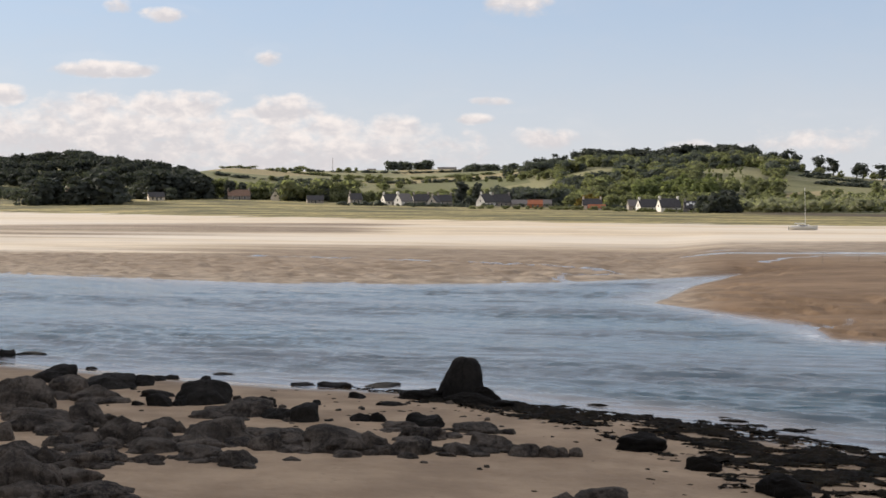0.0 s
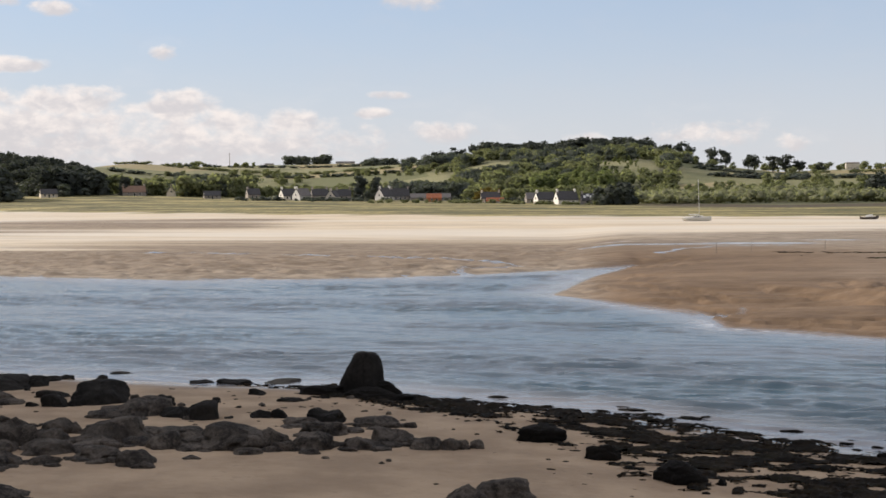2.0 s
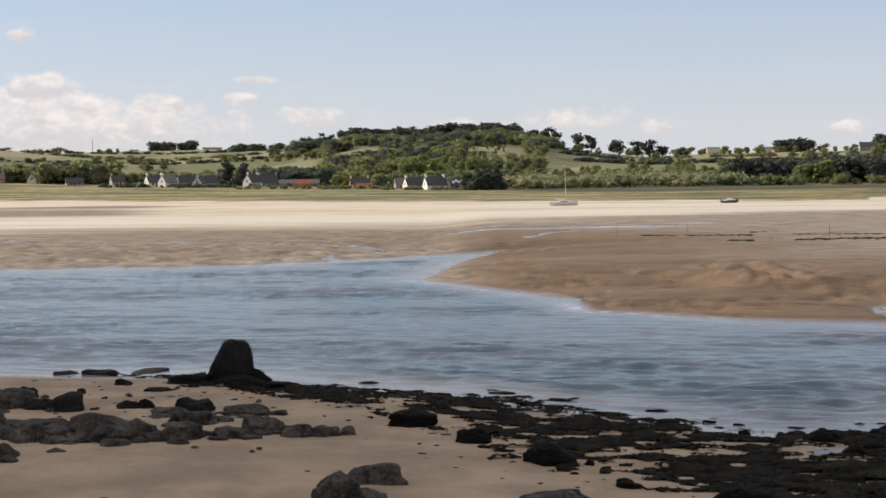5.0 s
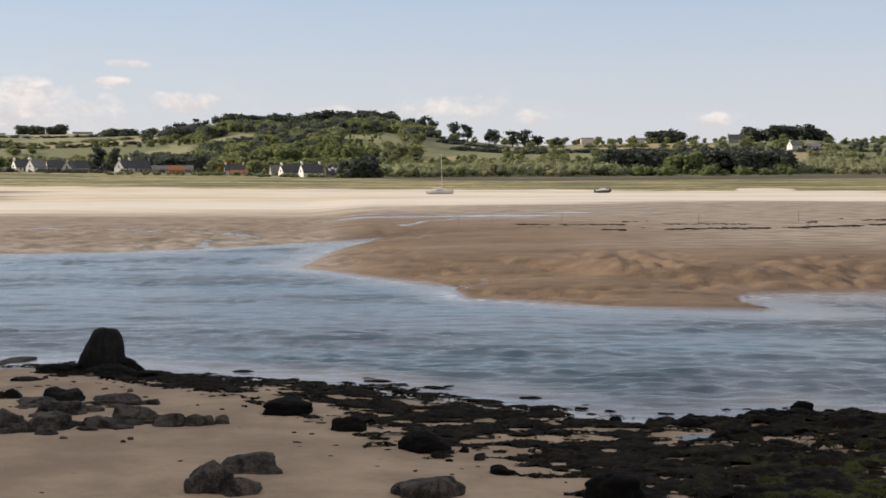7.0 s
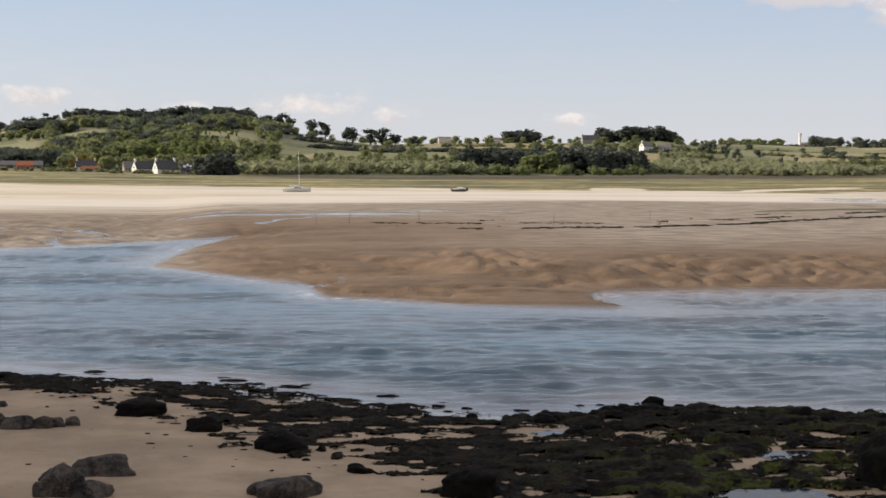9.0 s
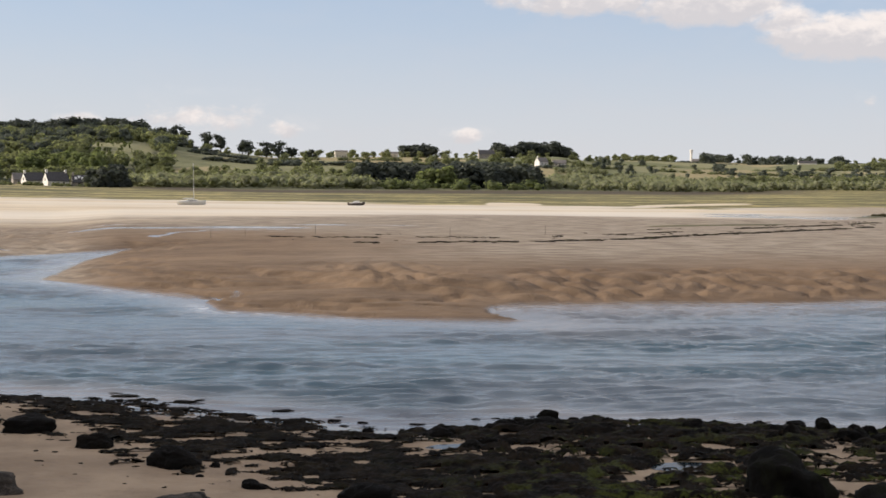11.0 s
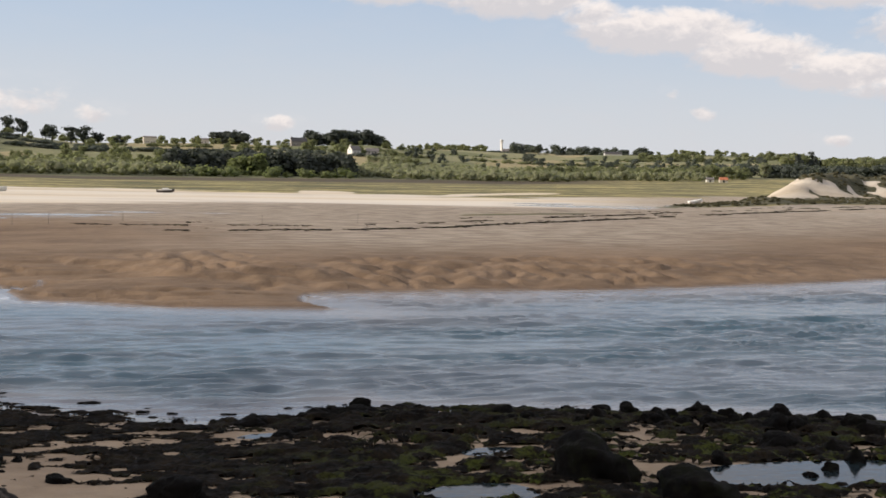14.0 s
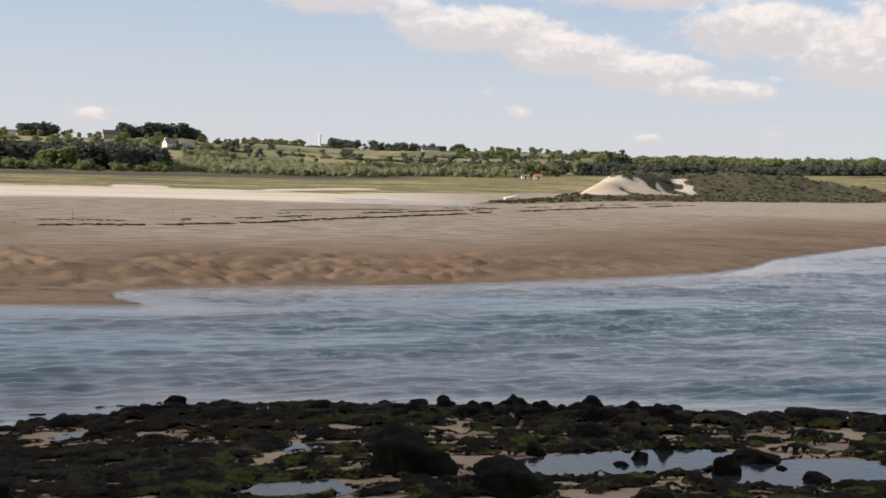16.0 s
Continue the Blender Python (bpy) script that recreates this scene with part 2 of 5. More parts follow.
NEAR_SHORE = np.array([(-600, 160), (-300, 110), (-120, 80), (-47, 64), (-31, 61), (-22, 61), (-16, 59), (-8.5, 57), (-4, 54), (0, 52),
                       (4, 49.2), (7, 49), (10.5, 51), (16, 50), (24, 48), (30, 45.5), (40, 41), (70, 30), (200, -20), (700, -200)], float)
FAR_SHORE = np.array([(-700, 240), (-400, 170), (-200, 144), (-101, 136), (-83, 133), (-61, 130), (-44, 135), (-33, 142), (-22, 154), (-17, 160),
                      (-19.5, 140), (-20, 117), (-14, 110), (-6, 101), (-4, 91.5), (0, 90), (6, 86.5), (13, 85.7), (17.2, 84.9), (16.0, 87.2), (15.3, 89.5), (15.4, 92), (16.4, 94.6), (18.5, 95.8), (27, 97),
                      (42, 98), (60, 103), (74, 108), (84, 115), (95, 126), (134, 153), (260, 225), (700, 400)], float)


def away(x, y, line):
    """The distance from a polyline."""
    best = np.full(x.shape, 1e9)
    for (ax, ay), (bx, by) in zip(line[:-1], line[1:]):
        dx, dy = bx - ax, by - ay
        u = np.clip(((x - ax) * dx + (y - ay) * dy) / (dx * dx + dy * dy), 0, 1)
        best = np.minimum(best, (x - ax - u * dx) ** 2 + (y - ay - u * dy) ** 2)
    return np.sqrt(best)


def inside(x, y, loop):
    """Whether points lie within a closed outline."""
    hit = np.zeros(x.shape, bool)
    for (ax, ay), (bx, by) in zip(loop, np.roll(loop, -1, 0)):
        if ay != by:
            hit ^= ((ay > y) != (by > y)) & (x < (bx - ax) * (y - ay) / (by - ay) + ax)
    return hit


def wobble(x, y, size, seed=0):
    """Smooth noise of the plane, about -1 to 1."""
    rng = np.random.RandomState(seed)
    table = rng.rand(64, 64) * 2 - 1
    u, v = x / size, y / size
    i, j = np.floor(u).astype(int), np.floor(v).astype(int)
    a, b = u - i, v - j
    a, b = a * a * (3 - 2 * a), b * b * (3 - 2 * b)
    t = lambda k, l: table[k % 64, l % 64]
    return (t(i, j) * (1 - a) + t(i + 1, j) * a) * (1 - b) + (t(i, j + 1) * (1 - a) + t(i + 1, j + 1) * a) * b


LEDGE = np.array([(-8, 121), (1.5, 112.5), (5.5, 107), (9, 103), (12, 100), (15.5, 97), (18, 96), (27, 98), (42, 99), (60, 104), (77, 109.5), (91, 126), (134, 154), (260, 226)], float)
STREAMS = [(np.array([(-33, 142), (-36, 150), (-30, 158), (-37, 165), (-52, 172), (-90, 180)], float), 0.8),
           (np.array([(-14.5, 172), (-13, 177), (-9, 186), (1, 188)], float), 0.55),
           (np.array([(-5.5, 97.5), (-2.5, 99), (-3.2, 101.5)], float), 0.4)]
RIVER = np.concatenate([NEAR_SHORE, FAR_SHORE[::-1]])
AZ = np.array([-60, -37, -28, -18, -8, 0, 10, 18, 23, 28, 40, 60], float)
MARSH_R = np.array([640, 635, 506, 418, 372, 362, 364, 350, 404, 467, 520, 560], float)
LAND_R = np.array([850, 820, 760, 700, 640, 560, 600, 680, 730, 800, 850, 900], float)
LAND_Z = np.array([8, 8.1, 7.1, 3.8, 1.8, 1.7, 2.3, 2.4, 4.0, 6.0, 6.0, 6.0], float)
HILL_AZ = np.array([-60, -36, -34, -29, -25, -20, -16, -12, -6, -3, 0, 5, 12, 14, 20, 26, 33, 40, 60], float)
HILL_R = np.array([1100, 1100, 1100, 1300, 1900, 2200, 1900, 1450, 1400, 1400, 1400, 1500, 1500, 1900, 2400, 2200, 1500, 1300, 1300], float)
HILL_Z = np.array([28, 30, 35, 32, 40, 44, 42, 40, 43, 32, 25, 28, 28, 28, 32, 32, 21, 18, 18], float)


POOLS = [(21.5, 35.4, 5.0, 1.6), (26.0, 32.6, 3.2, 1.6), (10.6, 34.4, 1.6, 1.0), (12.9, 40.4, 1.1, 0.7), (9.0, 41.6, 1.3, 0.5), (15.2, 37.9, 0.9, 0.4), (6.5, 45.2, 1.2, 0.5)]


def pool_mask(x, y):
    out = np.zeros(np.shape(x))
    for cx, cy, a, b in POOLS:
        q = ((x - cx) / a) ** 2 + ((y - cy) / b) ** 2
        out = np.maximum(out, np.exp(-(q ** 2) * 0.7) * 1.1)
    return out


def pool_level(cx, cy):
    return float(0.045 * away(np.array([cx]), np.array([cy]), NEAR_SHORE)[0]) + 0.0


# fields left open on the wooded hill: bearings and distances
OPEN = [(-13.3, -10.9, 985, 1175), (-5.9, -5.0, 910, 1150), (-4.2, -0.7, 820, 1240), (-9.9, -8.3, 1180, 1330), (-7.6, -5.7, 880, 1080), (1.5, 6.0, 900, 1330)]


def fields_open(az, r):
    """How far a place lies within one of the open fields."""
    out = np.zeros(np.shape(az))
    for a0, a1, r0, r1 in OPEN:
        out = np.maximum(out, soft(az, a0 - 0.15, a0 + 0.15) * soft(az, a1 + 0.15, a1 - 0.15) * soft(r, r0 - 8, r0 + 8) * soft(r, r1 + 8, r1 - 8))
    return out


def ground(x, y):
    """Heights of the ground, and the weights of its zones."""
    x, y = np.asarray(x, float), np.asarray(y, float)
    r, az = np.hypot(x, y), np.degrees(np.arctan2(x, y))
    near, far = away(x, y, NEAR_SHORE), away(x, y, FAR_SHORE)
    wet = inside(x, y, RIVER)
    beyond = ~wet & (far < near)
    marsh_r, land_r, land_z = (np.interp(az, AZ, v) for v in (MARSH_R, LAND_R, LAND_Z))
    hill_r, hill_z = (np.interp(az, HILL_AZ, v) for v in (HILL_R, HILL_Z))
    # the river bed
    bed = -np.minimum(np.minimum(near, far) * 0.07, 1.5)
    # the near beach, the bluff that carries the eye, and an unseen hill added to shade the beach
    side = 0.045 * near + 0.05 * wobble(x, y, 5.0, 1) * soft(near, 0.5, 5) + 0.02 * wobble(x, y, 1.3, 2)
    slope = np.interp(r, [0, 3, 6, 12, 20, 27, 34], [7.85, 7.8, 7.0, 4.9, 2.9, 1.8, 0])
    side = np.maximum(side, np.where(r < 34, slope, 0)) + 0
    back = -(y + 6) - 0.1 * x
    side = np.maximum(side, 7.8 * soft(back, -6, 4) + 6 * soft(back, 0, 42))
    # made-up hill up-sun, out of view, whose shadow covers the near beach
    upsun, across_sun = -0.978 * x + 0.208 * y, 0.978 * y + 0.208 * x
    aside = soft(across_sun, 58, 51) * soft(az, -42, -46)
    side = np.maximum(side, 54 * soft(upsun, 68, 112) * aside)
    for cx, cy, a, b in POOLS:
        m = np.exp(-((((x - cx) / a) ** 2 + ((y - cy) / b) ** 2) ** 2) * 0.7)
        side = side * (1 - m) + (pool_level(cx, cy) - 0.14) * m
    # the far sands: flats on one side, a sandbank on the other
    bank = soft(az, -9.5, -6)
    flat = 0.02 * np.minimum(far, 20) + 0.5 * soft(far, 15, 160)
    crest = 1.35 * (1 - np.exp(-far / 11.0)) - 0.75 * soft(far, 75, 190)
    bend = 2.0 * wobble(x, y, 7.0, 9)
    pillow = np.abs(wobble(x + bend + 0.25 * y, y * 0.62, 1.9, 3)) ** 0.62
    small = np.abs(wobble(x + bend - 0.2 * y, y * 0.7, 1.5, 4)) ** 0.7
    ledge = (y - np.interp(x, LEDGE[:, 0], LEDGE[:, 1])) * 0.85
    lumps = (pillow * 0.60 + small * 0.34 - 0.36) * soft(ledge, -0.8, 2.2) * (1 - soft(ledge + 3 * wobble(x, y, 6.0, 85), 9, 20)) * (1 - 0.65 * soft(x, 36, 74))
    step = soft(ledge - 2.6 * (pillow - 0.4), -1.0, 1.4)
    crest = crest * (1 - 0.42 * (1 - step) * soft(x, -9, 1))
    crest = crest + 0.14 * soft(far + 0.5 * wobble(x, y, 2.5, 8), 0.4, 0.8)
    cut = np.clip(1 - np.abs(wobble(x * 0.20 + 0.12 * y, y * 0.9 - 0.10 * x, 2.6, 82)) / 0.24, 0, 1) * soft(wobble(x, y, 8.0, 83), -0.3, 0.1)
    crest = crest - 0.40 * cut * soft(far, 0.6, 2.0) * (1 - step) * (1 - soft(far, 13, 22))
    crest = crest + lumps * soft(x, 0, 9)
    # small scarps that the falling tide has cut along the edge
    tread = far / 2.4 + 0.9 * wobble(x * 0.5, y, 3.6, 98) + 0.25 * wobble(x, y, 1.4, 99)
    tread = tread - np.floor(tread)
    crest = crest + 0.32 * (soft(tread, 0.84, 1.0) - tread) * soft(far, 0.6, 1.6) * soft(far, 12, 7) * soft(x, 11, 4) * soft(wobble(x * 0.6, y, 4.2, 100), -0.35, 0.15)
    ripple = (np.abs(wobble(x * 0.55 + 0.3 * y, y * 0.9, 1.5, 5)) * 0.40 + np.abs(wobble(x * 0.6 + 0.3 * y, y, 0.9, 6)) * 0.24 - 0.2) * soft(far, 0.5, 3) * (1 - soft(far, 30, 62))
    sands = (flat + ripple) * (1 - bank) + crest * bank
    sands = sands + soft(r, 200, marsh_r) * 0.35
    # marsh, meadows and hills
    up = soft(r, marsh_r - 10, marsh_r + 6) * 0.25
    t1 = np.clip((r - marsh_r) / (land_r - marsh_r), 0, 1)
    t2 = np.clip((r - land_r) / (hill_r - land_r), 0, 1)
    base = sands + up
    rise = base + (land_z - base) * t1 ** 1.3
    rise = rise + (hill_z - land_z) * (t2 * t2 * (3 - 2 * t2)) + wobble(x, y, 170, 7) * 4.0 * soft(r, land_r, land_r + 300)
    rise = rise - np.clip(r - hill_r, 0, 4000) * 0.004
    # the dune beyond the sandbank, with a grassy foot
    across = np.interp(az, [28.5, 29.1, 30.1, 31.0, 33, 35, 37.3, 39.6, 42, 45], [0, 0.30, 0.88, 1.0, 1.0, 0.97, 0.84, 0.60, 0.32, 0.0])
    middle = np.interp(az, [28, 29, 32.5, 36, 45], [430, 436, 474, 482, 522])
    dune = 8.4 * across * np.exp(-np.abs((r - middle) / np.where(r < middle, 21.0, 28.0)) ** 2.2) * (1 + 0.16 * wobble(x, y, 11, 41) + 0.22 * np.abs(wobble(x, y * 0.6, 4.5, 42)) - 0.16 * np.abs(wobble(x * 1.2, y * 0.4, 2.6, 102)))
    foot = np.interp(az, [24.3, 26, 29, 33, 40, 46], [282, 300, 335, 380, 455, 520])
    deep = 5 + 62 * soft(az, 24.0, 29.5)
    tongue = soft(az, 23.6, 24.8) * soft(r, foot - 3, foot + 5) * (1 - soft(r, foot + deep, foot + deep * 1.5))
    bumps = tongue * (0.5 + 0.35 * wobble(x, y, 14, 43)) + 1.5 * np.exp(-((az - 28.6) / 0.9) ** 2 - ((r - 352) / 12) ** 2)
    sands, rise = sands + bumps + dune, rise + dune
    strip = np.exp(-(((az - 18.8) / 3.2) ** 4) - ((r - 232 - (az - 18.8) * 4) / 4.0) ** 2)
    z = np.where(wet, bed, np.where(beyond, np.where(r > marsh_r - 10, rise, sands), side))
    # bare scarp on the near end of the dune, broken by turf, under a ragged cap of grass
    cap = 7.0 + 1.2 * wobble(x, y, 5, 48) - 0.5 * np.clip(az - 30.6, 0, 3)
    bare = soft(dune, 0.5, 1.2) * (1 - soft(dune, cap, cap + 0.4)) * soft(az, 33.9, 33.2)
    turf = wobble(x * 0.8, y * 0.6, 5.5, 45) + 0.8 * wobble(x, y * 0.5, 3.2, 47) - 0.45 * soft(az, 31.0, 29.7) + 0.25 * soft(az, 31.8, 33.4) + 0.5 * soft(dune, 3.5, 6.5) * soft(az, 29.8, 31.0)
    bare = bare * (1 - soft(turf, 0.22, 0.38))
    scour = soft(dune, 2.0, 3.2) * soft(az, 33, 34) * (1 - soft(az, 36.5, 38)) * soft(wobble(x, y, 5.5, 49) + 0.6 * wobble(x, y, 2.2, 50), 0.45, 0.75)
    bare = np.maximum(bare, 0.4 * scour)
    lace = 1.0 + 0.6 * wobble(x, y, 9, 51)
    pans = np.exp(-(((az - 15.9) / 2.5) ** 4) - ((r - 334 - (az - 15.9) * 2.5) / 12.0) ** 4) + np.exp(-(((az - 17.8) / 2.0) ** 4) - ((r - 402 - (az - 17.8) * 12) / 11.0) ** 4) + np.exp(-(((az - 10.2) / 0.9) ** 4) - ((r - 376) / 12.0) ** 4)
    pans = pans * lace
    sheen = 1.2 * np.exp(-(((az - 21.3) / 3.2) ** 4) - ((r - 298) / 18) ** 4) + 0.6 * np.exp(-(((az + 4) / 6.0) ** 4) - ((r - 196) / 7) ** 4) + 0.9 * np.exp(-(((az - 4) / 3.0) ** 4) - ((r - 207) / 6) ** 4)
    stream = np.zeros(x.shape)
    for line, wide in STREAMS:
        stream = np.maximum(stream, np.where(beyond, 1 - soft(away(x + 1.3 * wobble(x, y, 3.1, 61), y + 1.3 * wobble(x, y, 3.7, 62), line), wide * 0.6, wide * 1.3), 0))
    drift = soft(az, -6, 14)
    zones = {
        "beach": np.where(beyond | wet, 0.0, 1.0),
        "mud": np.where(beyond, (1 - bank) * (1 - 0.4 * soft(far, 0, 20)) + bank * 0.95 * soft(far + 6 * wobble(x, y, 16, 84), 13, 48), 0.0),
        "bare": np.where(beyond, np.clip(bare + 1.1 * pans, 0, 1.2), 0.0),
        "heath": np.where(beyond, np.clip(soft(dune, 0.8, 2.0) + tongue + strip, 0, 1), 0.0),
        "reeds": np.where(beyond, soft(t1, 0.62, 0.78) * soft(az, -7, -4) * (1 - soft(az, 19, 25)), 0.0),
        "dry": np.where(beyond, soft(r, 195 + 30 * drift, 330) + 0.35 * (1 - drift) * soft(r, 195, 215) - 0.95 * soft(az, -11, -24) * np.exp(-((r - 350) / 72) ** 4), 0.0),
        "dry_on": np.where(beyond, soft(r, 178 + 40 * drift, 214 + 42 * drift) * (1 - 0.85 * soft(az, 19, 26)), 0.0),
        "soaked": np.where(wet, 1.0, np.where(beyond, 1 - soft(far, 0.1, 1.3), 1 - soft(near, 0.3, 3.5))) + np.where(beyond, 1.4 * np.clip(sheen * (0.45 + 1.3 * wobble(x * 0.5, y * 2, 10, 46) + 0.5 * wobble(x, y * 2, 4, 53)), 0, 1) + 1.0 * stream, 0),
        "marsh": np.where(beyond, np.clip(soft(r, marsh_r - 40, marsh_r + 45) + tongue * 1.2 + 1.2 * soft(dune, 0.8, 2.0) + 1.3 * strip - 2.6 * bare - 2.2 * pans, -1, 1.2), 0.0) + np.where(~beyond & ~wet, np.maximum(soft(back, -2, 3), soft(upsun, 62, 74) * aside), 0.0),
        "field": np.where(beyond, soft(r, land_r - 5, land_r + 15) * (1 - soft(az, 36.5, 37.5) * (1 - soft(r, 1120, 1160))), 0.0),
    }
    zones["scrub"] = zones["field"] * np.maximum(soft(az, -14.2, -13.4) * soft(az, -2.6, -3.6) * soft(r, 1420, 1380), soft(r, 900, 860)) * (1 - fields_open(az, r))
    return z, zones
# <<< ground


def mesh_from(name, verts, faces, smooth=True):
    me = bpy.data.meshes.new(name)
    me.from_pydata(verts if isinstance(verts, list) else verts.tolist(), [], faces if isinstance(faces, list) else faces.tolist())
    if smooth:
        me.polygons.foreach_set("use_smooth", [True] * len(me.polygons))
    me.update()
    return me


def sheet():
    """The ground: rings round the eye, close together where they are seen from near."""
    fine = np.arange(-41, 46.01, 0.19)
    rest = np.concatenate([np.arange(-180, -41, 3.0), fine, np.arange(48, 180, 3.0)])
    rings = np.concatenate([np.arange(1.5, 26, 1.5), np.arange(26, 64, 0.33), np.arange(64, 84, 2.0), np.arange(84, 130, 0.6), np.arange(130, 180, 0.7), np.arange(180, 215, 1.2), np.geomspace(215, 380, 50), np.arange(383, 540, 3.0), np.geomspace(540, 4900, 110)])
    a, r = np.meshgrid(np.radians(rest), rings)
    x, y = (r * np.sin(a)).ravel(), (r * np.cos(a)).ravel()
    x, y = np.append(x, 0), np.append(y, 0)
    z, zones = ground(x, y)
    k, m = len(rest), len(rings)
    i, j = np.meshgrid(np.arange(m - 1), np.arange(k), indexing="ij")
    i, j = i.ravel(), j.ravel()
    jn = (j + 1) % k
    quads = np.stack([i * k + j, (i + 1) * k + j, (i + 1) * k + jn, i * k + jn], 1)[:, ::-1]
    faces = quads.tolist() + [(m * k, j, (j + 1) % k)[::-1] for j in range(k)]
    me = mesh_from("ground", np.stack([x, y, z], 1), faces)
    for name, values in zones.items():
        me.attributes.new(name, "FLOAT", "POINT").data.foreach_set("value", np.ascontiguousarray(values, np.float32))
    me.materials.append(GROUND)
    ob = new("ground", me)
    return tagged(ob, "pale and wet brown tidal sand with grassy marsh and green fields behind", "ground", kind="structure")


sheet()


def level(x, y):
    return float(ground(np.array([x]), np.array([y]))[0][0])


def polar(az, r):
    """A place by its bearing from the eye (degrees to the right of +y) and its distance."""
    return r * math.sin(radians(az)), r * math.cos(radians(az))


def river():
    """The water: waves as far as they can be told apart, with its shoals, painted shore sheen and foam marked."""
    az = np.radians(np.concatenate([np.arange(-90, -40, 5.0), np.arange(-40, 45, 0.13), np.arange(45, 91, 5.0)]))
    rings = np.concatenate([np.arange(30, 43, 1.5), np.arange(43, 62, 0.18), np.arange(62, 82, 0.26), np.arange(82, 112, 0.38), np.arange(112, 175, 0.55), np.geomspace(176, 1000, 20)])
    a, r = np.meshgrid(az, rings)
    x, y = (r * np.sin(a)).ravel(), (r * np.cos(a)).ravel()
    k = len(az)
    i, j = (q.ravel() for q in np.meshgrid(np.arange(len(rings) - 1), np.arange(k - 1), indexing="ij"))
    near, far = away(x, y, NEAR_SHORE), away(x, y, FAR_SHORE)
    wet = inside(x, y, RIVER) | (np.minimum(near, far) < 2.5)
    quads = np.stack([i * k + j, i * k + j + 1, (i + 1) * k + j + 1, (i + 1) * k + j], 1)
    quads = quads[wet[quads].any(1)]
    used, where = np.unique(quads, return_inverse=True)
    x, y, near, far = x[used], y[used], near[used], far[used]
    # calm near the shores and upstream, rougher in long patches of the current
    race = 0.72 + 0.28 * soft(x + 14 * wobble(x, y, 22.0, 86) + 0.2 * y, -12, 34)
    patch = soft(wobble(x * 0.22 + 0.05 * y, y, 7.0, 87) + 0.6 * wobble(x * 0.3, y, 3.3, 88), -0.6, 0.5)
    chop = race * (0.30 + 0.70 * patch) * (0.2 + 0.8 * soft(np.minimum(near, far), 0.5, 6))
    bend = 0.8 * wobble(x, y, 7.0, 91)
    w = lambda across, along, seed: wobble(x / across + 0.2 * bend, (y + 0.06 * x + bend) / along, 1.0, seed)
    reach = np.hypot(x, y)
    swell = 0.16 * w(4.2, 1.9, 92) + 0.26 * w(2.4, 0.75, 93) + 0.16 * (1 - 2 * np.abs(w(2.6, 0.9, 94)))
    swell = swell + (0.34 * w(1.9, 0.42, 95) + 0.20 * w(1.0, 0.26, 101) * soft(reach, 90, 65)) * soft(reach, 135, 85)
    z = 0.37 * chop * swell * (1 + 0.6 * soft(reach, 80, 140))
    me = mesh_from("water", np.stack([x, y, z], 1), where.reshape(quads.shape))
    shoal_sheen = np.maximum(1 - soft(near, 0, np.where(x > 12, 3.5, 6.0)), 1 - soft(far + 2.5 * wobble(x, y, 7.0, 81), 0, np.where(x > 16, 13.0, 6.0)))
    foam = (1 - soft(far, 0.3, 2.3)) * soft(wobble(x, y, 5.0, 90), -0.1, 0.45) * (1 - soft(x, 17, 24))
    riffle = soft(x, 62, 72) * (1 - soft(far + 2.0 * wobble(x * 0.3, y, 3.0, 96), 3, 11)) * soft(wobble(x * 0.3, y, 1.6, 97), -0.2, 0.5)
    foam = np.maximum(foam, 0.75 * riffle)
    for name, values in (("chop", chop), ("shoal_sheen", shoal_sheen), ("foam", foam)):
        me.attributes.new(name, "FLOAT", "POINT").data.foreach_set("value", np.ascontiguousarray(values, np.float32))
    me.materials.append(WATER)
    return tagged(new("water", me), "blue grey rippling tidal river between sandbanks", "river", kind="structure")


river()


# ---------------------------------------------------------------- helpers for things
def part(name, bm, mat, parent=None, label="", smooth=False):
    """Links a bmesh as one mesh object, under a thing or a part."""
    me = bpy.data.meshes.new(name)
    bm.to_mesh(me)
    bm.free()
    if smooth:
        me.polygons.foreach_set("use_smooth", [True] * len(me.polygons))
    me.materials.append(mat)
    ob = new(name, me)
    if parent:
        ob.parent = parent
    if label:
        ob["label"] = label
    return ob


def box(x0, x1, y0, y1, z0, z1, bm=None, bevel=0.0):
    bm = bm or bmesh.new()
    made = bmesh.ops.create_cube(bm, size=1.0)["verts"]
    for v in made:
        v.co = Vector(((v.co.x + 0.5) * (x1 - x0) + x0, (v.co.y + 0.5) * (y1 - y0) + y0, (v.co.z + 0.5) * (z1 - z0) + z0))
    if bevel:
        bmesh.ops.bevel(bm, geom=list({e for v in made for e in v.link_edges}), offset=bevel, segments=1, affect="EDGES")
    return bm


def rod(a, b, ra, rb, sides=8, bm=None):
    """A tapered round bar from a to b."""
    bm = bm or bmesh.new()
    a, b = Vector(a), Vector(b)
    m = Matrix.Translation((a + b) / 2) @ (b - a).to_track_quat("Z", "Y").to_matrix().to_4x4()
    bmesh.ops.create_cone(bm, cap_ends=True, segments=sides, radius1=ra, radius2=rb, depth=(b - a).length, matrix=m)
    return bm


def balls(steps):
    bm = bmesh.new()
    bmesh.ops.create_icosphere(bm, subdivisions=steps, radius=1.0)
    v = np.array([p.co for p in bm.verts])
    f = np.array([[q.index for q in p.verts] for p in bm.faces])
    bm.free()
    return v, f


BALL = {k: balls(k) for k in (1, 2, 3, 4, 5)}

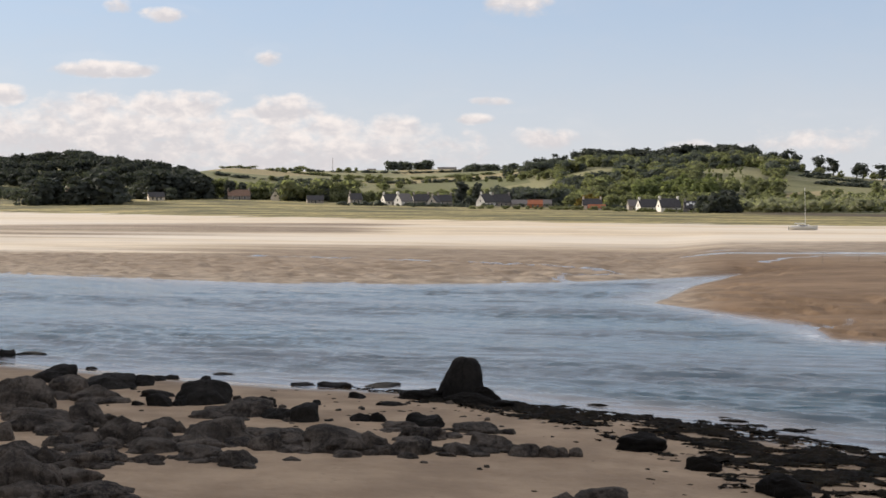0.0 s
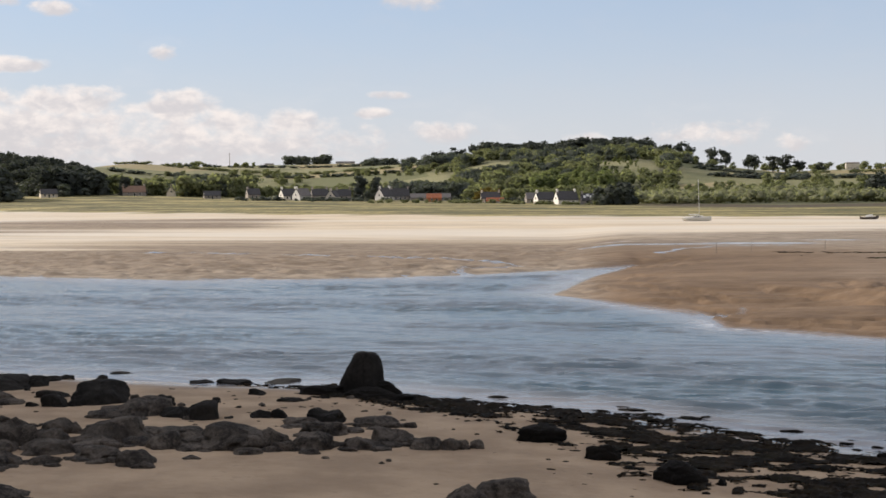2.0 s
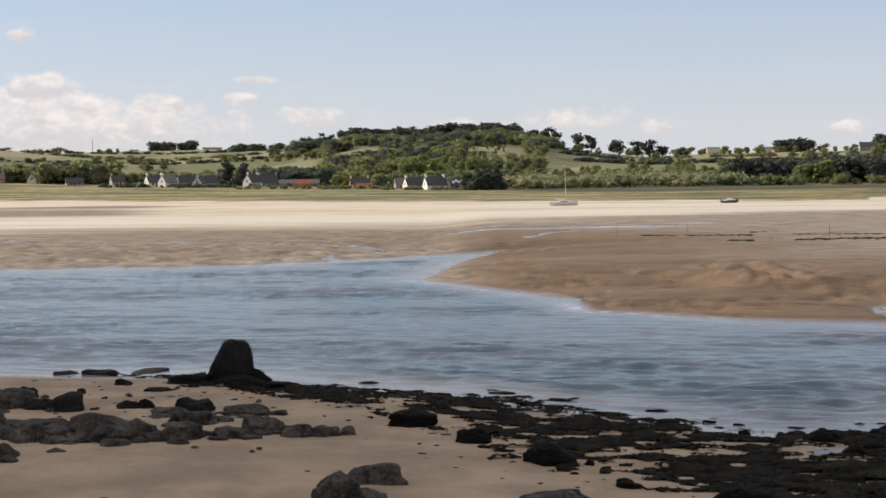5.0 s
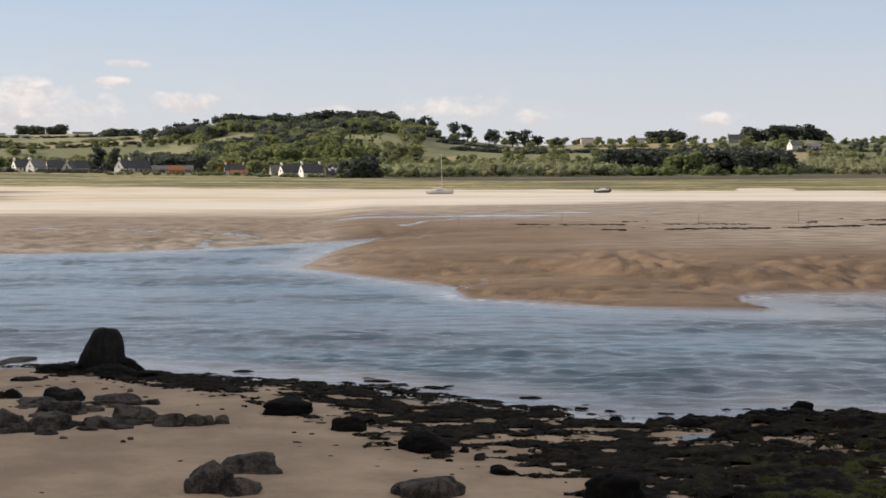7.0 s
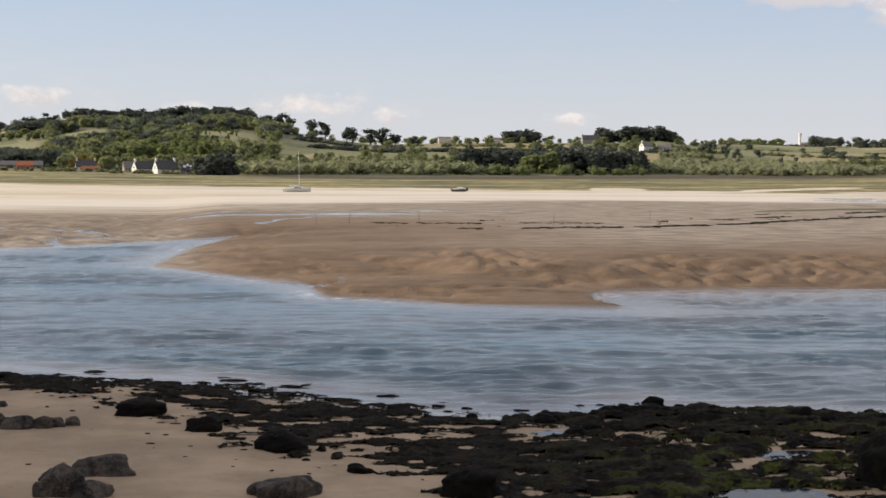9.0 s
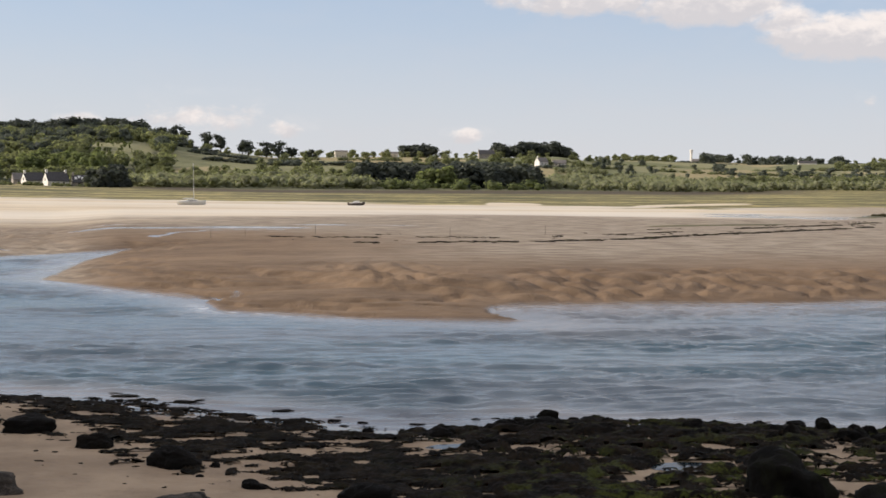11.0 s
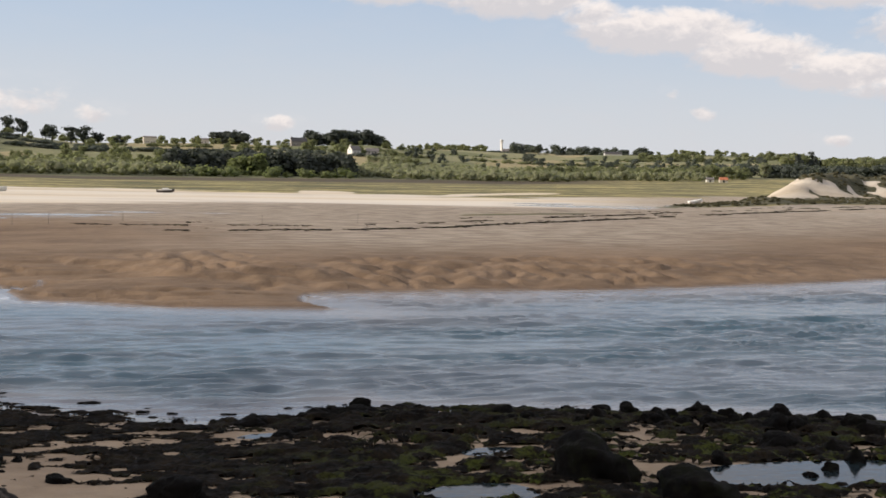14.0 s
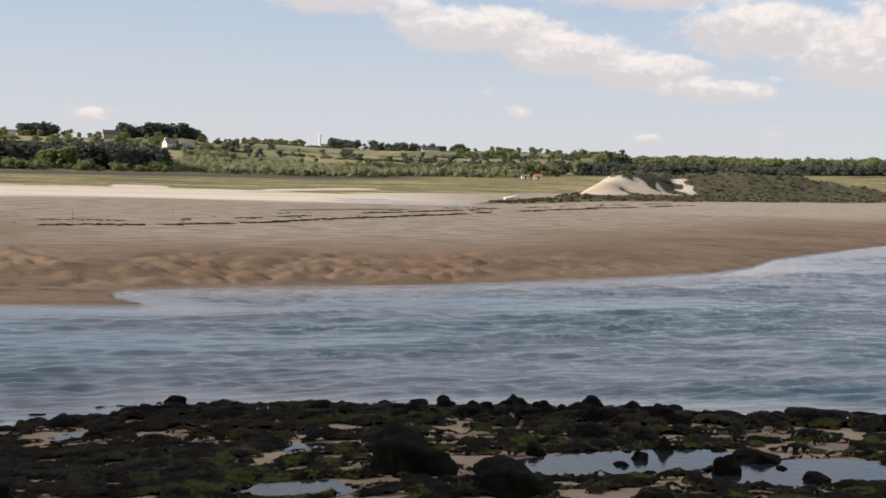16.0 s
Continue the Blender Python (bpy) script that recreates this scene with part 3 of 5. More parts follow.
# ---------------------------------------------------------------- rocks of the near beach
def stone_material(name, dark, light, rough, lichen):
    m, n = material(name)
    p, w = n.own(), n.place()
    a, b, d = n.noise(w, 0.9, 6, 0.6), n.noise(w, 7.0, 5, 0.7), n.noise(w, 28.0, 3, 0.6)
    f = n.math("ADD", n.math("MULTIPLY", a, 0.5), n.math("ADD", n.math("MULTIPLY", b, 0.35), n.math("MULTIPLY", d, 0.15)))
    c = n.mix(n.ramp(f, 0.40, 0.62), dark, light)
    c = n.mix(n.ramp(n.noise(w, 2.6, 4, 0.6), 0.58, 0.72, 0.0, 0.55), c, lichen)
    c = n.mix(n.math("MULTIPLY", n.random(), 0.45), c, tuple(v * 0.5 for v in light))
    net = n.add("ShaderNodeTexVoronoi")
    net.feature = "DISTANCE_TO_EDGE"
    warp = n.add("ShaderNodeVectorMath", op="ADD")
    n.feed(warp.inputs[0], n.stretched(w, 1.0, 1.0, 0.45))
    n.feed(warp.inputs[1], n.joined(n.math("MULTIPLY", a, 1.2), n.math("MULTIPLY", b, 0.35), d))
    n.feed(net.inputs["Vector"], warp.outputs[0])
    net.inputs["Scale"].default_value = 0.8
    seam = n.ramp(net.outputs["Distance"], 0.0, 0.06)
    c = n.mix(n.math("MULTIPLY_ADD", seam, 0.55, 0.45), tuple(v * 0.5 for v in dark), c)
    relief = n.math("MULTIPLY_ADD", seam, 0.16, f)
    finish(n, c, rough, n.bump(relief, 1.0, 0.16), 0.0, 0.2)
    return m


GRANITE = stone_material("granite", (0.020, 0.018, 0.017), (0.150, 0.126, 0.105), 0.9, (0.080, 0.060, 0.042))
DARK_ROCK = stone_material("dark_wet_rock", (0.006, 0.0055, 0.005), (0.026, 0.023, 0.020), 0.8, (0.016, 0.016, 0.010))


def weed_material(name, dark, light, green):
    m, n = material(name)
    w = n.place()
    x, y, z = n.split(w)
    a, b = n.noise(w, 1.1, 5, 0.6), n.noise(n.stretched(w, 1.0, 0.6, 1.0, 0.4), 9.0, 5, 0.8, 0.8)
    c = n.mix(n.ramp(n.math("MULTIPLY_ADD", b, 0.6, n.math("MULTIPLY", a, 0.4)), 0.42, 0.70), dark, light)
    algae = n.math("MULTIPLY", n.ramp(n.noise(w, 0.9, 5, 0.65), 0.51, 0.59), n.math("MULTIPLY", n.ramp(x, 3.0, 12.0, 0.1, 1.0), n.ramp(y, 36.0, 44.0, 1.0, 0.35)))
    c = n.mix(n.math("MULTIPLY", algae, n.ramp(b, 0.35, 0.6, 0.2, 0.9)), c, green)
    finish(n, c, n.ramp(b, 0.3, 0.7, 0.7, 0.95), n.bump(b, 1.0, 0.10), 0.0, 0.12)
    return m


WEED = weed_material("brown_seaweed", (0.004, 0.0032, 0.0024), (0.040, 0.026, 0.0125), (0.105, 0.122, 0.022))
WEEDY_ROCK = weed_material("weedy_rock", (0.004, 0.0035, 0.003), (0.014, 0.011, 0.008), (0.014, 0.015, 0.007))


def rock_mesh(seed, steps, facets=9, cracks=0.05, rough=0.10, square=0.75):
    """A weathered boulder, one unit across, its foot at z = 0."""
    rng = np.random.RandomState(seed)
    v, f = BALL[steps]
    v = np.sign(v) * np.abs(v) ** square
    v = v / np.abs(v).max()
    for _ in range(facets):
        d = rng.normal(size=3)
        d[2] = abs(d[2]) * 0.7
        d /= np.linalg.norm(d)
        cut = rng.uniform(0.62, 0.92)
        over = np.clip(v @ d - cut, 0, None)
        v = v - np.outer(over, d) * 0.78
    shift = Vector(rng.uniform(-50, 50, 3).tolist())
    lean = rng.uniform(-0.5, 0.5)
    out = []
    for p in v:
        q = Vector(p)
        k = 1 + rough * 1.6 * noise.noise(q * 1.3 + shift) + rough * 0.7 * noise.noise(q * 3.4 + shift) + rough * 0.35 * noise.noise(q * 8 + shift)
        s = abs(noise.noise(Vector((q.x * 1.1 + lean * q.z, q.y * 1.1, q.z * 0.35)) * 1.7 + shift))
        k -= cracks * max(0.0, 1 - s / 0.055)
        out.append(q * k)
    v = np.array(out)
    v[:, 2] = np.maximum(v[:, 2], -0.45)
    v[:, 2] = (v[:, 2] + 0.25) / (v[:, 2].max() + 0.25)
    v[:, :2] /= np.abs(v[:, :2]).max(0) * 2
    return mesh_from("rock", v, f)


def lumpy(seed):
    if seed % 2:
        return rock_mesh(seed, 4, 6, 0.13, 0.15, 0.80)
    return rock_mesh(seed, 4, 5, 0.10, 0.17, 0.95)


ROCK_KINDS = {
    "granite": ([lumpy(100 + k) for k in range(12)], GRANITE),
    "dark": ([rock_mesh(300 + k, 4, 8, 0.05, 0.15, 0.85) for k in range(6)], DARK_ROCK),
    "weedy": ([rock_mesh(200 + k, 4, 6, 0.03, 0.19, 0.9) for k in range(7)], WEEDY_ROCK),
}
for shapes, mat in ROCK_KINDS.values():
    for me in shapes:
        me.materials.append(mat)
ROCK_WORDS = {
    "granite": ("rounded grey brown granite boulder half sunk in sand", "boulder", "boulders on the beach"),
    "dark": ("dark wet rock at the edge of the river", "rock", "dark rocks along the shore"),
    "weedy": ("rock covered with black brown seaweed", "rock", "seaweed covered rocks"),
}


def rock(kind, x, y, width, depth, high, lift=0.0):
    shapes, mat = ROCK_KINDS[kind]
    k = int(abs(x * 131 + y * 57)) % len(shapes)
    ob = new("boulder" if kind == "granite" else "rock", shapes[k])
    label, category, group = ROCK_WORDS[kind]
    if kind == "weedy" and x > 5 and y > 40:
        high *= 0.78
    turn = Matrix.Rotation(math.atan2(-x, y) + random.uniform(-0.35, 0.35) + (math.pi if random.random() < 0.5 else 0), 4, "Z")
    ob.matrix_world = Matrix.Translation((x, y, level(x, y) - 0.03 + lift)) @ turn @ Matrix.Diagonal((width * 1.08, depth * 1.15, high * 1.08, 1))
    return tagged(ob, ("small " if width < 0.7 else "large " if width > 1.9 else "") + label, category, group)


ROCKS = """granite -34.3 47.3 2.46 1.97 1.50; granite -29.9 42.5 2.31 1.85 0.85; granite -28.9 44.1 1.49 1.19 0.99; granite -35.8 52.8 2.09 1.67 0.97;
granite -33.1 51.3 2.14 1.71 0.79; granite -24.8 49.2 2.45 1.96 0.77; granite -22.5 42.6 2.26 1.81 0.96; granite -20.1 41.5 1.20 0.96 0.65;
granite -20.5 43.7 1.82 1.45 0.45; granite -22.3 41.0 1.54 1.23 0.44; granite -21.3 39.0 1.37 1.09 0.47; granite -19.6 38.3 1.27 1.02 0.56;
granite -20.8 38.0 0.72 0.58 0.14; granite -18.3 39.6 0.62 0.50 0.14; granite -25.4 40.5 1.69 1.35 1.07; granite -24.3 41.0 1.24 0.99 0.67;
granite -25.3 43.7 1.19 0.95 0.65; granite -24.8 43.8 0.60 0.48 0.42; granite -27.8 41.9 1.07 0.85 0.41; granite -27.1 40.4 1.03 0.83 0.32;
granite -24.9 39.0 0.99 0.79 0.39; granite -23.3 39.2 1.51 1.20 0.52; granite -22.3 37.4 0.93 0.74 0.33; granite -23.7 35.7 1.32 1.05 0.56;
granite -23.4 36.8 1.13 0.91 0.46; granite -25.8 38.2 0.98 0.79 0.24; granite -29.0 39.2 0.69 0.55 0.58; granite -25.5 35.1 1.53 1.23 0.82;
granite -23.2 31.9 2.41 1.92 1.20; granite -22.6 32.1 1.21 0.97 0.79; granite -21.6 30.9 1.07 0.86 0.36; granite -20.6 31.6 1.61 1.29 0.45;
granite -24.6 35.3 0.82 0.65 0.61; granite -18.1 42.5 2.49 1.99 0.92; granite -16.8 42.8 1.20 0.96 0.82; granite -18.5 41.9 1.19 0.95 0.32;
granite -15.5 43.0 1.62 1.29 0.65; granite -16.3 46.6 1.74 1.39 0.58; granite -17.9 48.6 1.47 1.17 0.37; dark -39.1 56.8 2.58 2.06 0.80;
dark -35.7 56.1 2.79 2.24 0.62; dark -34.6 57.5 1.26 1.01 0.50; dark -28.4 52.4 2.51 2.01 0.98; dark -31.6 58.2 0.94 0.75 0.53;
dark -29.6 50.6 1.10 0.88 0.52; dark -28.9 51.0 0.62 0.50 0.30; dark -30.5 50.3 0.62 0.50 0.22; dark -31.7 53.9 1.61 1.29 0.37;
dark -25.3 51.9 1.09 0.87 0.49; dark -23.3 49.0 1.28 1.02 0.38; dark -22.1 48.8 1.64 1.31 0.69; dark -17.2 49.6 1.49 1.19 0.56;
dark -20.0 49.8 0.95 0.76 0.32; dark -19.3 49.9 0.63 0.51 0.38; dark -23.1 57.0 0.87 0.70 0.32; dark -20.8 55.2 1.25 1.00 0.19;
dark -27.7 61.2 1.42 1.14 0.17; dark -26.0 61.3 1.72 1.37 0.27; dark -23.9 62.2 2.49 1.99 0.22; dark -43.3 70.2 1.74 1.39 0.31;
dark -48.2 67.9 2.14 1.71 0.43; dark -49.3 66.9 1.17 0.94 0.58; dark -42.7 63.5 0.90 0.72 0.18; dark -41.3 63.4 0.71 0.57 0.16;
dark -35.4 64.3 1.04 0.83 0.17; dark -33.3 63.6 1.52 1.21 0.24; dark -34.9 60.9 0.83 0.66 0.23; dark -35.1 59.8 0.98 0.78 0.26;
granite -15.1 49.4 1.70 1.36 0.43; granite -13.9 43.7 1.19 0.95 0.49; granite -13.3 45.3 1.45 1.16 0.61; granite -11.9 44.7 1.31 1.05 0.49;
granite -11.1 44.8 0.88 0.70 0.39; granite -10.6 45.0 0.55 0.44 0.33; granite -10.2 45.3 0.50 0.40 0.31; granite -13.8 49.4 0.73 0.58 0.22;
weedy -8.5 48.0 1.95 1.56 0.55; weedy -5.8 44.9 1.18 0.94 0.48; weedy -5.7 46.7 0.67 0.54 0.16; weedy -3.0 41.6 1.68 1.34 0.59;
granite -7.55 37.2 1.66 1.2 0.64; granite -8.15 34.5 1.25 1.1 0.92; granite -7.25 34.3 0.95 0.9 0.5; granite -2.4 34.9 1.66 1.2 0.60;
weedy -1.7 41.4 0.38 0.31 0.21; weedy -2.1 39.8 0.28 0.22 0.09; weedy -0.5 38.1 0.88 0.70 0.26; weedy 10.2 48.8 1.26 1.01 0.52;
weedy 8.6 49.2 1.03 0.82 0.43; weedy 12.0 49.5 1.17 0.94 0.42; weedy 6.0 47.7 1.10 0.88 0.44; weedy 7.0 48.3 0.56 0.45 0.27;
weedy 3.5 48.7 0.45 0.36 0.17; weedy 2.5 35.3 1.71 1.37 0.69; weedy 2.4 51.2 0.59 0.47 0.12; weedy 2.7 50.0 0.46 0.37 0.07;
weedy 6.5 50.4 0.70 0.56 0.09; weedy 14.3 35.9 2.90 2.00 1.22; weedy 6.2 48.2 1.03 0.83 0.43; weedy 20.8 45.9 0.75 0.60 0.48;
weedy 21.8 45.5 0.75 0.60 0.39; weedy 22.7 45.1 0.45 0.36 0.60; weedy 23.6 45.0 0.54 0.43 0.52; weedy 24.3 44.6 0.43 0.35 0.26;
weedy 25.0 43.9 1.18 0.94 0.56; weedy 25.8 43.7 0.76 0.60 0.60; weedy 26.6 43.8 0.55 0.44 0.50; weedy 28.3 43.8 2.20 1.76 0.46;
weedy 29.2 43.5 0.56 0.45 0.42; weedy 30.4 42.9 1.34 1.07 0.45; weedy 31.5 42.3 0.90 0.72 0.40; weedy 34.1 42.2 2.62 2.10 0.57;
weedy 36.1 41.9 1.17 0.94 0.44; weedy 22.3 39.4 1.35 1.08 0.58; weedy 23.9 38.7 0.87 0.70 0.50; weedy 22.1 37.7 0.61 0.49 0.30;
weedy 23.6 36.8 0.75 0.60 0.58; weedy 19.2 37.4 0.76 0.61 0.40; weedy 17.5 36.1 0.60 0.48 0.40; weedy 21.1 35.2 0.61 0.49 0.28;
weedy 22.1 35.8 0.54 0.43 0.41; weedy 23.5 33.2 0.87 0.69 0.66; weedy 23.2 31.7 0.46 0.37 0.19; weedy 23.8 31.4 0.34 0.27 0.10;
weedy 25.6 31.7 0.96 0.77 0.37; weedy 25.6 33.3 0.45 0.36 0.24; weedy 25.4 36.4 0.57 0.45 0.25; weedy 25.7 34.7 1.65 1.32 0.46;
weedy 15.8 32.2 2.51 2.01 0.91; weedy 19.6 31.0 0.79 0.63 0.20"""
for line in ROCKS.split(";"):
    kind, *sizes = line.split()
    x, y, w, d, h = (float(s) for s in sizes)
    if kind == "granite" and w > 0.9:
        rock(kind, x, y, w * 1.08, d * 1.1, h * 0.82)
        for k in range(0 if x > -9 else 4):
            a, share = random.uniform(0, math.tau), random.uniform(0.28, 0.6)
            rock(kind, x + math.cos(a) * w * 0.62, y + math.sin(a) * d * 0.8, w * share * 1.2, d * share * 1.1, h * share * 0.65)
    else:
        rock(kind, x, y, w, d, h)

# low slabs between the boulders at the upstream end of the beach
for k in range(14):
    x, y = polar(random.uniform(-37.5, -33.0), random.uniform(40, 56))
    w = random.uniform(0.6, 1.5)
    rock("granite", x, y, w, w * random.uniform(0.6, 0.9), w * random.uniform(0.2, 0.35))
# a broken ridge of weedy rocks along the water
for k in range(110):
    x = random.uniform(6.5, 42)
    y = float(np.interp(x, NEAR_SHORE[:, 0], NEAR_SHORE[:, 1])) - random.uniform(0.6, 4.2)
    w = random.uniform(0.35, 1.15)
    rock("weedy", x, y, w, w * random.uniform(0.6, 0.95), w * random.uniform(0.45, 0.8))

# low weedy rocks just awash
for x, y, w in [(-6.9, 57.9, 0.8), (-5.6, 57.2, 1.3), (-3.4, 55.6, 1.1), (-2.6, 55.9, 0.5), (0.6, 53.4, 0.9), (2.6, 51.8, 0.7), (3.6, 50.6, 0.5), (5.4, 50.3, 0.7), (-12.0, 59.6, 1.0), (8.3, 51.3, 0.4)]:
    rock("weedy", x + random.uniform(-0.5, 0.5), y, w, w * 0.4, 0.09, -level(x, y) - 0.015)

# scattered pebbles and small stones between the boulders
for k in range(110):
    x, y = random.uniform(-37, -11), random.uniform(41, 57)
    if math.degrees(math.atan2(x, y)) > -38 and random.random() < 0.8:
        s = random.uniform(0.12, 0.42)
        rock("granite" if random.random() < 0.6 else "dark", x, y, s, s * random.uniform(0.6, 1.0), s * random.uniform(0.25, 0.55))


def standing_stone():
    """The tall dome-shaped rock at the water's edge, with a shoulder on one side."""
    v, f = BALL[5]
    out = []
    for p in v:
        q = Vector(p)
        h = (q.z + 1) / 2
        wide = float(np.interp(h, [0, 0.24, 0.45, 0.62, 0.78, 0.89, 0.95, 0.985, 1.0], [0.97, 0.88, 0.78, 0.69, 0.60, 0.50, 0.38, 0.22, 0.0]))
        round_ = math.hypot(q.x, q.y) + 1e-6
        x, y = (q.x / round_ * wide, q.y / round_ * wide) if round_ > 1e-4 else (0.0, 0.0)
        z = h - 0.022 * max(0.0, 1 - abs(x - 0.05) / 0.16) * (h > 0.8) * h
        x += -0.14 * (1 - h) + 0.08 * h
        k = 0.09 * noise.noise(Vector((x * 1.6, y * 1.6, z * 2)) + Vector((3, 9, 1))) + 0.03 * noise.noise(Vector((x, y, z * 1.2)) * 6)
        out.append((x * (1 + k), y * (1 + k), z * (1 + 0.4 * k)))
    v = np.array(out)
    me = mesh_from("standing_stone", v * np.array([1.2, 0.95, 1.95]), f)
    me.materials.append(DARK_ROCK)
    ob = new("standing_stone", me)
    ob.matrix_world = Matrix.Translation((-18.75, 59.6, 0.02)) @ Matrix.Rotation(0.3, 4, "Z")
    tagged(ob, "tall dark dome shaped rock standing at the river's edge", "rock")


standing_stone()
rock("weedy", -17.5, 58.6, 1.5, 1.2, 0.66)
rock("weedy", -17.9, 57.8, 2.6, 1.6, 0.45)
rock("weedy", -20.4, 58.4, 2.2, 1.4, 0.38)
rock("weedy", -16.2, 57.4, 1.4, 1.0, 0.3)


# ---------------------------------------------------------------- seaweed on the shore
def weed_cover(x, y):
    """How thick the seaweed lies: over 0 there is some."""
    d = away(x, y, NEAR_SHORE) * np.where(inside(x, y, RIVER), -1, 1)
    width = np.interp(x, [-24, -19, -14, -8, -3, 1, 4, 8, 50], [0.5, 2.8, 4.6, 7.0, 9.4, 12.5, 16, 24, 24])
    patch = wobble(x * 0.7, y, 2.3, 11) * 0.32 + wobble(x * 0.5, y, 0.62, 12) * 0.70 + wobble(x * 0.5, y, 0.30, 13) * 0.85
    edge = np.minimum((d + 0.2) / 1.4, 1.0)
    edge = np.minimum(edge, (width - d) / (0.28 * width + 0.5))
    open_ = np.interp(x, [-20, 0, 9, 14, 40], [0.26, 0.19, 0.09, 0.05, 0.03])
    ridge = np.exp(-((d - 2.2) / 1.8) ** 2) * soft(x, 6, 11) * 0.5
    bare = pool_mask(x, y)
    island = np.exp(-(((x + 18.3) / 2.6) ** 2 + ((y - 58.2) / 1.3) ** 2)) * 0.9
    return np.maximum(np.clip(edge, -2, 1) * 0.62 + patch * 0.85 - 0.52 + open_ + ridge + 0.40 * np.exp(-(((x - 6.0) / 6.5) ** 2 + ((y - 38.5) / 5.5) ** 2) ** 2) - bare, island - 0.35 + patch * 0.5 * np.minimum(1, island * 4)), ridge


def seaweed():
    step = 0.11
    gx, gy = np.arange(-26, 46, step), np.arange(27.5, 64, step)
    x, y = np.meshgrid(gx, gy)
    rng = np.random.RandomState(5)
    x = x + rng.uniform(-0.04, 0.04, x.shape)
    y = y + rng.uniform(-0.04, 0.04, y.shape)
    cover, ridge = weed_cover(x, y)
    z, _ = ground(x.ravel(), y.ravel())
    z = np.maximum(z.reshape(x.shape), -0.02)
    tops = np.clip(cover, 0, 0.8)
    z = z + np.where(cover > 0, (tops * 0.20 + np.sqrt(tops) * 0.05) * (0.5 + 0.5 * soft(x, 2, 10)) + (cover > 0.12) * 0.10 * (0.45 + 0.55 * soft(x, 2, 10)) * np.clip(wobble(x, y, 0.8, 22) + wobble(x, y, 0.4, 23) * 0.6, 0, 1) + ridge * np.clip(wobble(x, y, 1.4, 21) + 0.2, 0, 1) * 0.16 * (cover > 0.1), -0.03)
    z = z + (cover > 0.02) * rng.uniform(-0.035, 0.045, x.shape)
    ok = cover > -0.015
    r, c = np.nonzero(ok[:-1, :-1] & ok[1:, :-1] & ok[1:, 1:] & ok[:-1, 1:])
    k = x.shape[1]
    quads = np.stack([r * k + c, r * k + c + 1, (r + 1) * k + c + 1, (r + 1) * k + c], 1)
    used, where = np.unique(quads, return_inverse=True)
    v = np.stack([x.ravel(), y.ravel(), z.ravel()], 1)[used]
    me = mesh_from("seaweed", v, where.reshape(quads.shape))
    me.materials.append(WEED)
    tagged(new("seaweed", me), "dark brown seaweed lying in mats over rocks and wet sand", "seaweed", kind="stuff")
    # loose fronds that stand off the mats
    count = 9000
    pick = rng.choice(len(v), count)
    base = v[pick] + np.array([0, 0, 0.01])
    turn, long, wide, lift = rng.uniform(0, 6.28, count), rng.uniform(0.06, 0.16, count), rng.uniform(0.012, 0.03, count), rng.uniform(0.0, 0.035, count)
    dx, dy = np.cos(turn), np.sin(turn)
    a = base + np.stack([-dy * wide, dx * wide, 0 * turn], 1)
    b = base + np.stack([dy * wide, -dx * wide, 0 * turn], 1)
    m1 = base + np.stack([dx * long * 0.5 - dy * wide, dy * long * 0.5 + dx * wide, lift], 1)
    m2 = base + np.stack([dx * long * 0.5 + dy * wide, dy * long * 0.5 - dx * wide, lift], 1)
    tip = base + np.stack([dx * long, dy * long, lift * 0.2], 1)
    vv = np.stack([a, b, m2, m1, tip], 1).reshape(-1, 3)
    i = np.arange(count)[:, None] * 5
    faces = (i + np.array([0, 1, 2, 3])).tolist() + (i + np.array([3, 2, 4])).tolist()
    me = mesh_from("seaweed_fronds", vv, faces)
    me.materials.append(WEED)
    tagged(new("seaweed_fronds", me), "loose dark brown seaweed fronds on the shore", "seaweed", kind="stuff")


seaweed()

POOL, n = material("pool_water")
w = n.noise(n.stretched(n.place(), 2.0, 3.0, 1.0), 1.0, 3)
b = finish(n, (0.02, 0.03, 0.035), 0.06, n.bump(w, 0.25, 0.05))
b.inputs["IOR"].default_value = 1.33


def tide_pool(cx, cy, a, b):
    bm = bmesh.new()
    ring = [bm.verts.new((cx + a * 1.05 * math.cos(t) * (1 + 0.2 * noise.noise(Vector((cx, t, 1)))), cy + b * 1.05 * math.sin(t) * (1 + 0.2 * noise.noise(Vector((cy, t, 5)))), 0)) for t in [k * math.tau / 36 for k in range(36)]]
    bm.faces.new(ring)
    ob = part("tide_pool", bm, POOL)
    ob.location.z = pool_level(cx, cy)
    tagged(ob, "shallow still tide pool among seaweed and sand", "water", kind="structure")


for p in POOLS:
    tide_pool(*p)

# ---------------------------------------------------------------- trees
# DARK_LEAF and BROAD_LEAF are paler than real leaves: distance haze painted in
DARK_LEAF = foliage("hazy_dark_pine_foliage", (0.074, 0.086, 0.084), (0.128, 0.142, 0.118), 0.35)
# real dark needles; on the upstream ridge this colour also paints its shade
PINE_LEAF = foliage("pine_needles", (0.042, 0.050, 0.048), (0.082, 0.092, 0.076), 0.22)
BROAD_LEAF = foliage("hazy_broadleaf_foliage", (0.128, 0.143, 0.090), (0.245, 0.250, 0.150))
POPLAR_LEAF = foliage("poplar_foliage", (0.125, 0.150, 0.078), (0.235, 0.255, 0.130))
WILLOW_LEAF = foliage("willow_foliage", (0.200, 0.208, 0.140), (0.320, 0.322, 0.220), 0.5)
RUST_LEAF = foliage("rust_foliage", (0.080, 0.062, 0.020), (0.160, 0.120, 0.040))
